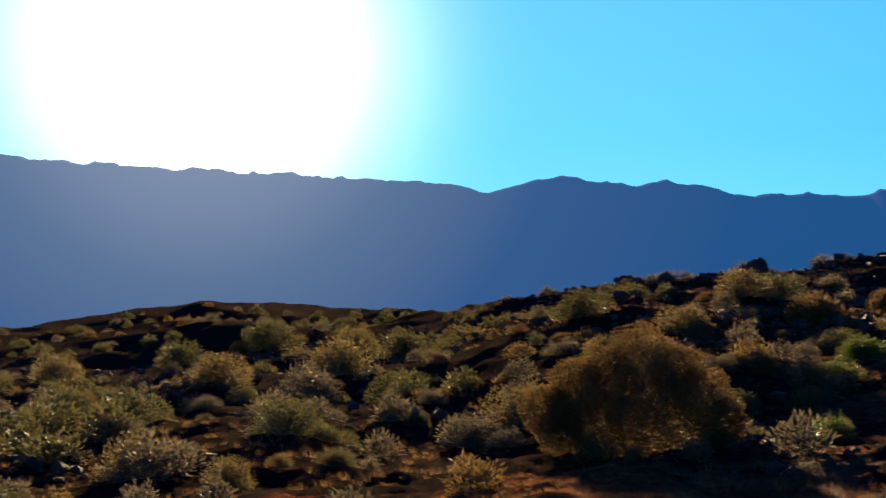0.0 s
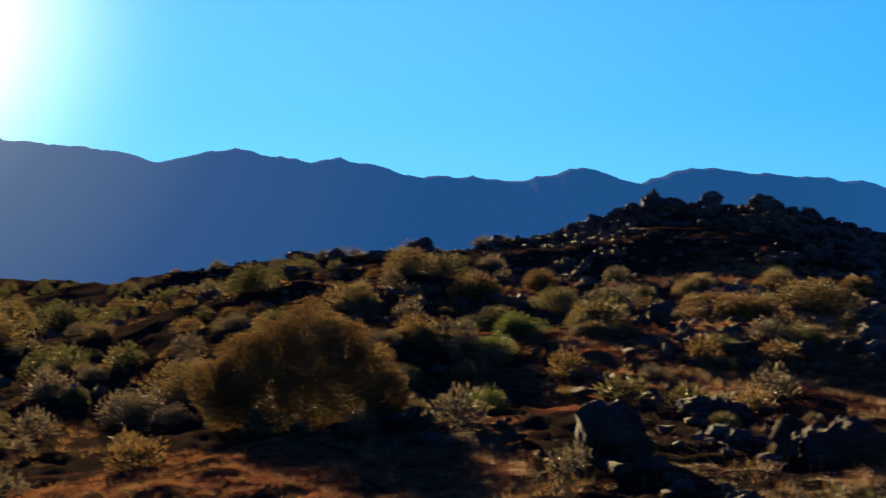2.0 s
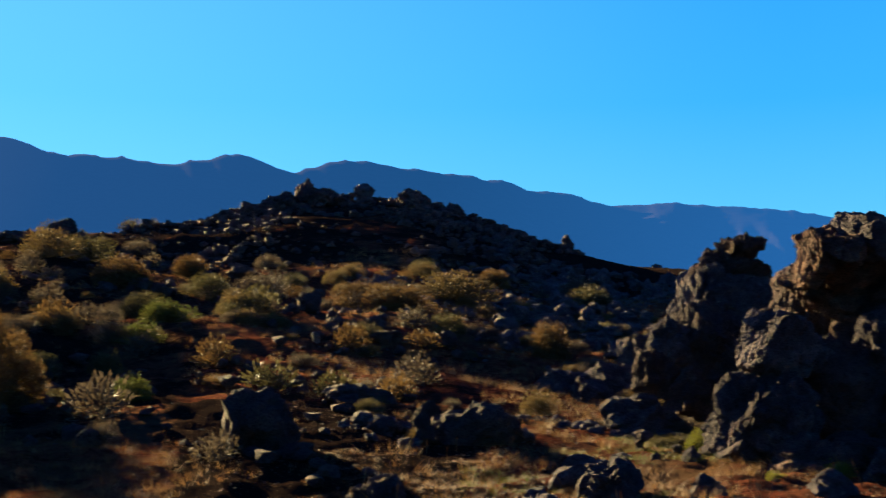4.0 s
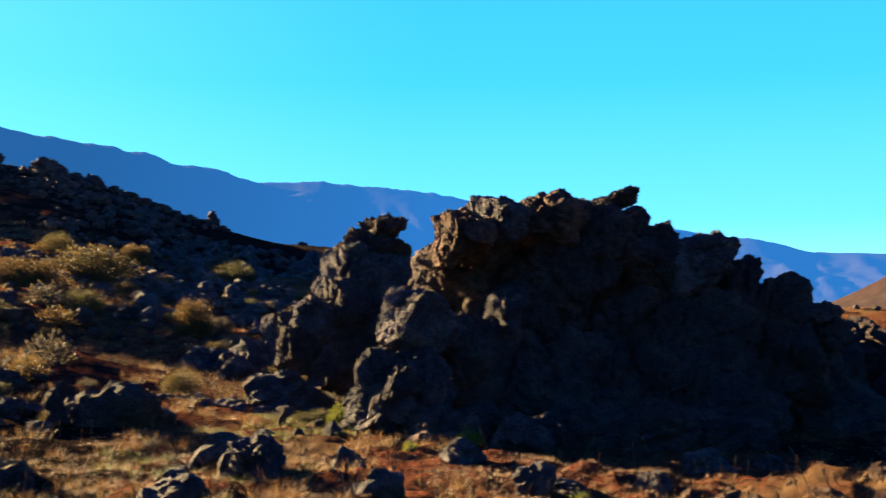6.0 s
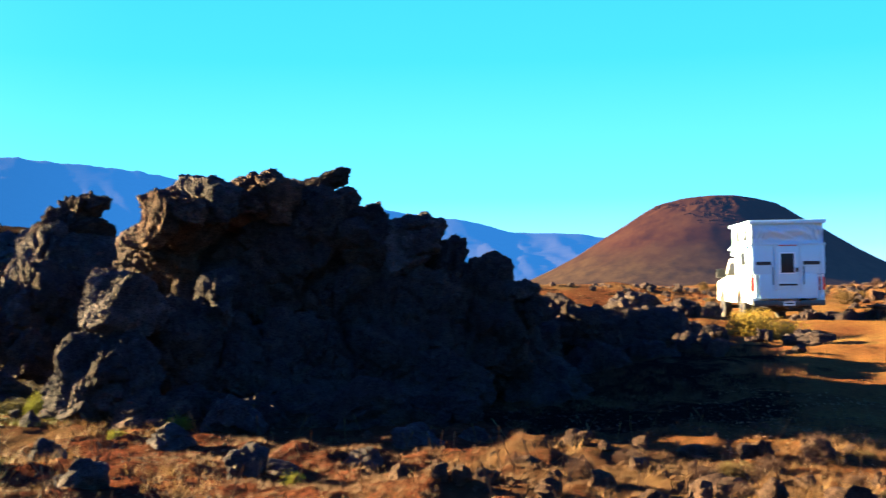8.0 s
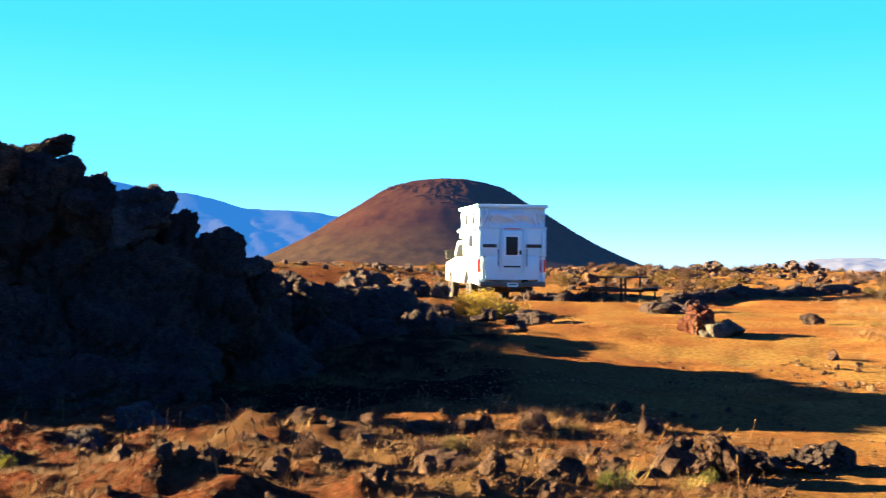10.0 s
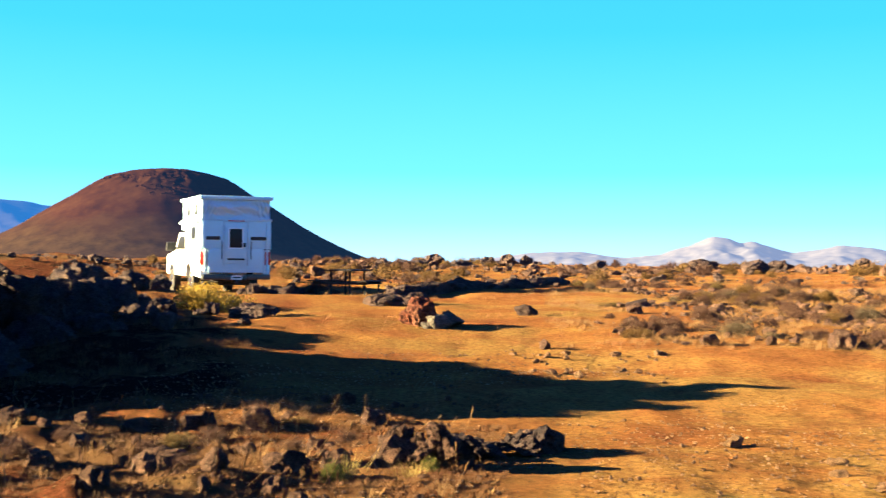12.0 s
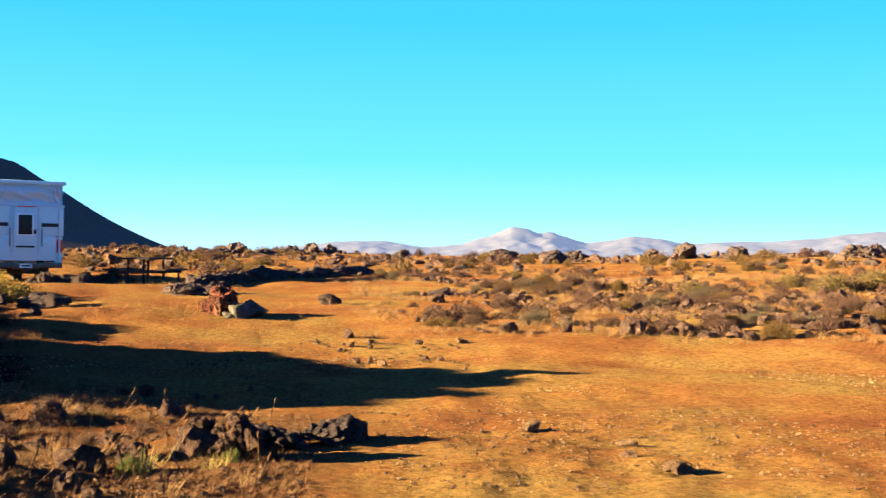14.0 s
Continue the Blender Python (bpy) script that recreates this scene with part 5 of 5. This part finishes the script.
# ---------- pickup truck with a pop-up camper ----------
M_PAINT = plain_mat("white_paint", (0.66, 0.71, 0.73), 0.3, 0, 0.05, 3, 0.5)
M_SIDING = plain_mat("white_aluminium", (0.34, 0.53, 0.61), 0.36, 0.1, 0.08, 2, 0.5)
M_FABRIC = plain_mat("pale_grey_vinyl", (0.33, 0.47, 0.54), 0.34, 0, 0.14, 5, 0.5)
M_BLACK = plain_mat("black_plastic", (0.009, 0.009, 0.01), 0.6, 0, 0.3, 10)
M_RUBBER = plain_mat("tyre_rubber", (0.025, 0.024, 0.023), 0.85, 0, 0.3, 12, 0.2)
M_STEEL = plain_mat("dull_steel", (0.05, 0.055, 0.06), 0.4, 0.7, 0.15, 5)
M_CHROME = plain_mat("chrome", (0.72, 0.73, 0.75), 0.18, 1.0, 0.05, 4)
M_GLASS = plain_mat("dark_glass", (0.010, 0.012, 0.014), 0.3, 0, 0.2, 3, 0.15)
M_LIGHT = plain_mat("red_lamp", (0.55, 0.02, 0.015), 0.15, 0, 0.1, 8, 0.6)
M_PLATE = plain_mat("plate", (0.62, 0.62, 0.58), 0.45, 0, 0.1, 9)


def wheel(name, parent, x, y):
    bm = bmesh.new()
    outline = [(0.20, -0.12), (0.33, -0.125), (0.385, -0.10), (0.40, -0.05), (0.40, 0.05), (0.385, 0.10), (0.33, 0.125), (0.20, 0.12)]
    n = 32
    ring = [[bm.verts.new((w, r * math.cos(2 * math.pi * k / n), r * math.sin(2 * math.pi * k / n))) for r, w in outline] for k in range(n)]
    for k in range(n):
        for i in range(len(outline)):
            bm.faces.new((ring[k][i - 1], ring[k][i], ring[(k + 1) % n][i], ring[(k + 1) % n][i - 1]))
    tyre = part(name, bm, M_RUBBER, parent)
    tyre.location = (x, y, 0.40)
    rim = bmesh.new()
    s = 1 if x > 0 else -1
    tube(rim, (-0.09, 0, 0), (0.09, 0, 0), 0.21, 0.21, 24)
    tube(rim, (s * 0.05, 0, 0), (s * 0.13, 0, 0), 0.07, 0.06, 16)
    for k in range(8):
        a = 2 * math.pi * k / 8
        tube(rim, (s * 0.1, 0.05 * math.cos(a), 0.05 * math.sin(a)), (s * 0.1, 0.19 * math.cos(a), 0.19 * math.sin(a)), 0.03, 0.022, 6)
    part("rim", rim, M_CHROME, tyre)


def pickup():
    home = tagged(new("pickup_truck"), "white crew-cab pickup truck parked with its rear this way", "truck")
    part("frame", boxes(((-0.45, 0.25, 0.48), (-0.3, 5.6, 0.62), 0.02), ((0.3, 0.25, 0.48), (0.45, 5.6, 0.62), 0.02), ((-0.75, 1.12, 0.36), (0.75, 1.26, 0.48), 0.04), ((-0.75, 5.0, 0.36), (0.75, 5.14, 0.48), 0.04), ((-0.5, 0.3, 0.5), (0.5, 2.2, 0.64), 0.03)), M_BLACK, home)
    # bed sides with wheel arches
    for s in (-1, 1):
        arch = [(1.72 - 0.50 * math.cos(math.pi * k / 10) * 1.0, 0.66 + 0.36 * math.sin(math.pi * k / 10)) for k in range(11)]
        outline = [(0.02, 0.60)] + arch + [(2.25, 0.60), (2.25, 1.40), (0.02, 1.42)]
        part("bed_side", prism(outline, s * 0.80, s * 1.01, 0.012), M_PAINT, home)
    part("bed_floor", boxes(((-0.8, 0.05, 0.82), (0.8, 2.25, 0.90), 0.01)), M_BLACK, home)
    # cab and bonnet
    cab = prism([(2.28, 0.60), (2.28, 1.42), (2.42, 1.86), (2.75, 1.95), (3.7, 1.94), (4.45, 1.36), (6.0, 1.24), (6.12, 1.1), (6.12, 0.62), (5.6, 0.6), (5.45, 0.95), (4.75, 0.95), (4.6, 0.6)], -0.98, 0.98, 0.03)
    part("cab", cab, M_PAINT, home)
    for s in (-1, 1):
        part("side_window", prism([(2.62, 1.42), (2.68, 1.82), (3.62, 1.82), (4.12, 1.42)], s * 0.975, s * 0.99), M_GLASS, home)
        arm = part("mirror", boxes(((s * 1.02 if s > 0 else -1.32, 4.02, 1.36), (s * 1.32 if s > 0 else -1.02, 4.12, 1.64), 0.03), ((s * 0.95 if s > 0 else -1.1, 4.04, 1.42), (s * 1.1 if s > 0 else -0.95, 4.10, 1.48), 0.01)), M_BLACK, home, "black towing mirror")
        part("tail_light", boxes(((0.86 if s > 0 else -1.02, -0.015, 0.98), (1.02 if s > 0 else -0.86, 0.10, 1.36), 0.02)), M_LIGHT, home, "red tail light")
        part("flare", prism([(1.16, 0.62)] + [(1.72 - 0.56 * math.cos(math.pi * k / 10), 0.64 + 0.44 * math.sin(math.pi * k / 10)) for k in range(11)] + [(2.28, 0.62), (2.2, 0.62)]
                            + [(1.72 + 0.49 * math.cos(math.pi * k / 10), 0.64 + 0.37 * math.sin(math.pi * k / 10)) for k in range(11)] + [(1.23, 0.62)], s * 1.0, s * 1.04), M_PAINT, home)
    for x in (-0.86, 0.86):
        wheel("wheel", home, x, 1.72)
        wheel("wheel", home, x, 5.1)
    bumper = part("rear_bumper", boxes(((-0.98, -0.2, 0.56), (-0.32, 0.02, 0.71), 0.03), ((0.32, -0.2, 0.56), (0.98, 0.02, 0.71), 0.03), ((-0.34, -0.16, 0.54), (0.34, 0.02, 0.68), 0.02)), M_STEEL, home, "dull steel step bumper")
    part("number_plate", boxes(((-0.16, -0.172, 0.56), (0.16, -0.163, 0.68), 0.0)), M_PLATE, bumper, "pale plate with a dark bar")
    part("plate_bar", boxes(((-0.12, -0.176, 0.60), (0.12, -0.173, 0.64), 0.0)), M_BLACK, bumper)
    part("tow_hitch", boxes(((-0.05, -0.3, 0.46), (0.05, 0.2, 0.56), 0.01)), M_BLACK, home)
    return home


def crumpled(w, h, seed, along, amp):
    """A sheet of slack vinyl wall, w by h, standing on its lower edge, with folds."""
    nx, nz = 90, 22
    u, v = np.meshgrid(np.linspace(0, 1, nx), np.linspace(0, 1, nz))
    edge = np.exp(-((u - 0.10) / 0.09) ** 2) + np.exp(-((u - 0.90) / 0.09) ** 2)
    pleat = np.sin((u + np.where(u < 0.5, 0.10, -0.10) * (1 - v)) * 95 + 2.0 * vnoise(u * 5, v * 3, seed=seed + 4))
    belly = fbm(u * 2.6 + 0.5 * v, v * 1.6, seed=seed, octaves=2)
    sag = amp * (0.30 * pleat * edge + 0.75 * belly + 0.22 * ridged(u * 5 + 2.2 * v, v * 1.5, seed=seed + 2, octaves=2)) * np.sin(np.pi * v) ** 0.6 - 0.05 * np.sin(np.pi * v) * np.sin(np.pi * u)
    verts = np.stack([(u - 0.5) * w, sag, v * h], -1) if along == "x" else np.stack([sag, (u - 0.5) * w, v * h], -1)
    i, j = np.meshgrid(np.arange(nz - 1), np.arange(nx - 1), indexing="ij")
    f = np.stack([i * nx + j, i * nx + j + 1, (i + 1) * nx + j + 1, (i + 1) * nx + j], -1).reshape(-1, 4)
    return from_arrays("fabric_wall", verts.reshape(-1, 3), f, M_FABRIC)


def camper():
    home = tagged(new("popup_camper"), "white pop-up camper with raised grey fabric walls in the truck bed", "camper")
    W = 1.02
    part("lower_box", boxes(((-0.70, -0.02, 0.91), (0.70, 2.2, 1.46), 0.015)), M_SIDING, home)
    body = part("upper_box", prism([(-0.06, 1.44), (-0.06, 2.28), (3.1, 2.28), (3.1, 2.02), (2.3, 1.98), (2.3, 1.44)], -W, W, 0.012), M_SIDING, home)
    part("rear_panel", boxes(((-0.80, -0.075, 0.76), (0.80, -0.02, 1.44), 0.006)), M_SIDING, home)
    part("trim_rail", boxes(((-W - 0.02, -0.085, 2.25), (W + 0.02, 3.12, 2.31), 0.01)), M_FABRIC, home, "grey aluminium rail")
    for s in (-1, 1):
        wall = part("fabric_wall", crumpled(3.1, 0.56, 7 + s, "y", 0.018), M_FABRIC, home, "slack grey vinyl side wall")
        wall.location = (s * (W - 0.04), 1.52, 2.31)
        for y in (0.75, 1.9):
            win = part("fabric_window", boxes(((-0.012, y - 0.22, 2.42), (0.012, y + 0.22, 2.72), 0.004)), M_GLASS, home, "dark mesh window")
            win.location = (s * (W - 0.005), 0, 0)
        part("side_window", boxes(((W - 0.01 if s > 0 else -W - 0.012, 0.75, 1.72), (W + 0.012 if s > 0 else -W + 0.01, 1.45, 2.08), 0.004)), M_GLASS, home)
    back = part("fabric_wall", crumpled(2 * W - 0.06, 0.56, 15, "x", 0.09), M_FABRIC, home, "slack grey vinyl rear wall")
    back.location = (0, -0.03, 2.31)
    front = part("fabric_wall", crumpled(2 * W - 0.06, 0.56, 16, "x", 0.05), M_FABRIC, home)
    front.location = (0, 3.06, 2.31)
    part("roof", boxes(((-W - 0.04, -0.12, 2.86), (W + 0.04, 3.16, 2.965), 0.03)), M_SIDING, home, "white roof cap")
    part("roof_vent", boxes(((-0.2, 1.2, 2.965), (0.2, 1.6, 3.03), 0.02)), M_SIDING, home)
    door = part("door", boxes(((-0.32, -0.105, 1.02), (0.30, -0.07, 2.20), 0.012)), M_SIDING, home, "white entry door")
    part("door_frame", boxes(((-0.38, -0.098, 0.96), (-0.335, -0.06, 2.25), 0.006), ((0.315, -0.098, 0.96), (0.36, -0.06, 2.25), 0.006), ((-0.38, -0.098, 2.205), (0.36, -0.06, 2.25), 0.006)), M_FABRIC, door)
    part("door_window", boxes(((-0.2, -0.118, 1.48), (0.16, -0.108, 2.02), 0.01)), M_GLASS, door, "dark tinted glass")
    part("window_frame", boxes(((-0.235, -0.116, 1.45), (-0.203, -0.1, 2.05), 0.004), ((0.163, -0.116, 1.45), (0.195, -0.1, 2.05), 0.004), ((-0.235, -0.116, 2.022), (0.195, -0.1, 2.05), 0.004), ((-0.235, -0.116, 1.45), (0.195, -0.1, 1.478), 0.004)), M_PAINT, door, "white window surround")
    part("door_handle", boxes(((0.20, -0.14, 1.50), (0.27, -0.10, 1.62), 0.01)), M_BLACK, door)
    part("step_plate", boxes(((-0.26, -0.125, 1.12), (0.24, -0.106, 1.17), 0.004)), M_BLACK, door)
    for x0, x1 in ((-0.98, -0.46), (0.42, 0.98)):
        part("vent_strip", boxes(((x0, -0.078, 1.70), (x1, -0.058, 1.80), 0.006)), M_BLACK, home, "long black louvred strip")
    part("rear_light_bar", boxes(((-0.25, -0.1, 2.235), (0.25, -0.085, 2.262), 0.004)), M_LIGHT, home, "row of small red lamps")
    for x in (-0.9, 0.9):
        jack = bmesh.new()
        tube(jack, (x, -0.10, 0.86), (x, -0.10, 1.46), 0.028, 0.028, 12)
        tube(jack, (x, -0.10, 0.80), (x, -0.10, 0.86), 0.06, 0.045, 12)
        part("jack_post", jack, M_FABRIC, home, "grey steel corner jack")
        part("grab_rail", tube(bmesh.new(), (x * 0.47, -0.13, 1.15), (x * 0.47, -0.13, 1.65), 0.014, 0.014, 8), M_STEEL, home)
    part("awning_rail", tube(bmesh.new(), (-W - 0.06, 0.1, 2.22), (-W - 0.06, 3.0, 2.22), 0.045, 0.045, 10), M_FABRIC, home)
    for x in (-0.93, 0.93):
        part("jack_bracket", boxes(((x - 0.05, -0.1, 1.46), (x + 0.05, -0.02, 2.2), 0.01)), M_SIDING, home)
    return home


def park():
    x, y = on(100.3, 33.2)
    ground_z = float(land(x, y))
    nose_x, nose_y = x + 5 * math.sin(radians(88)), y + 5 * math.cos(radians(88))
    tilt = math.degrees(math.atan2(float(land(nose_x, nose_y, False)) - float(land(x, y, False)), 5))
    for thing in (pickup(), camper()):
        thing.matrix_world = pose(x, y, ground_z - 0.06, tilt, 0, -88)


park()


# ---------- picnic table ----------
M_PLANK = plain_mat("weathered_wood", (0.014, 0.011, 0.010), 0.9, 0, 0.35, 7, 0.2)
M_POST = plain_mat("dark_steel", (0.008, 0.007, 0.007), 0.9, 0.0, 0.3, 8)


def picnic_table():
    home = tagged(new("picnic_table"), "dark weathered picnic table with two benches", "table")
    for k in range(5):
        y = -0.36 + 0.18 * k
        part("tabletop_plank", boxes(((-0.95, y - 0.082, 0.73), (0.95, y + 0.082, 0.775), 0.008)), M_PLANK, home)
    for s in (-1, 1):
        for k in (0, 1):
            y = s * (0.68 + 0.15 * k)
            part("bench_plank", boxes(((-0.95, min(y - 0.07, y + 0.07), 0.42), (0.95, y + 0.07, 0.46), 0.008)), M_PLANK, home)
    for x in (-0.62, 0.62):
        part("leg", boxes(((x - 0.025, -0.32, 0.0), (x + 0.025, -0.26, 0.73), 0.01)), M_POST, home)
        part("leg", boxes(((x - 0.025, 0.26, 0.0), (x + 0.025, 0.32, 0.73), 0.01)), M_POST, home)
        part("cross_beam", boxes(((x - 0.04, -0.84, 0.34), (x + 0.04, 0.84, 0.42), 0.01)), M_POST, home)
        for s in (-1, 1):
            part("bench_leg", boxes(((x - 0.02, s * 0.75 - 0.02, 0.0), (x + 0.02, s * 0.75 + 0.02, 0.42), 0.01)), M_POST, home)
    x, y = on(105.9, 33.4)
    home.matrix_world = pose(x, y, float(land(x, y)) + 0.01, 0, 0, -36)
    return home


picnic_table()
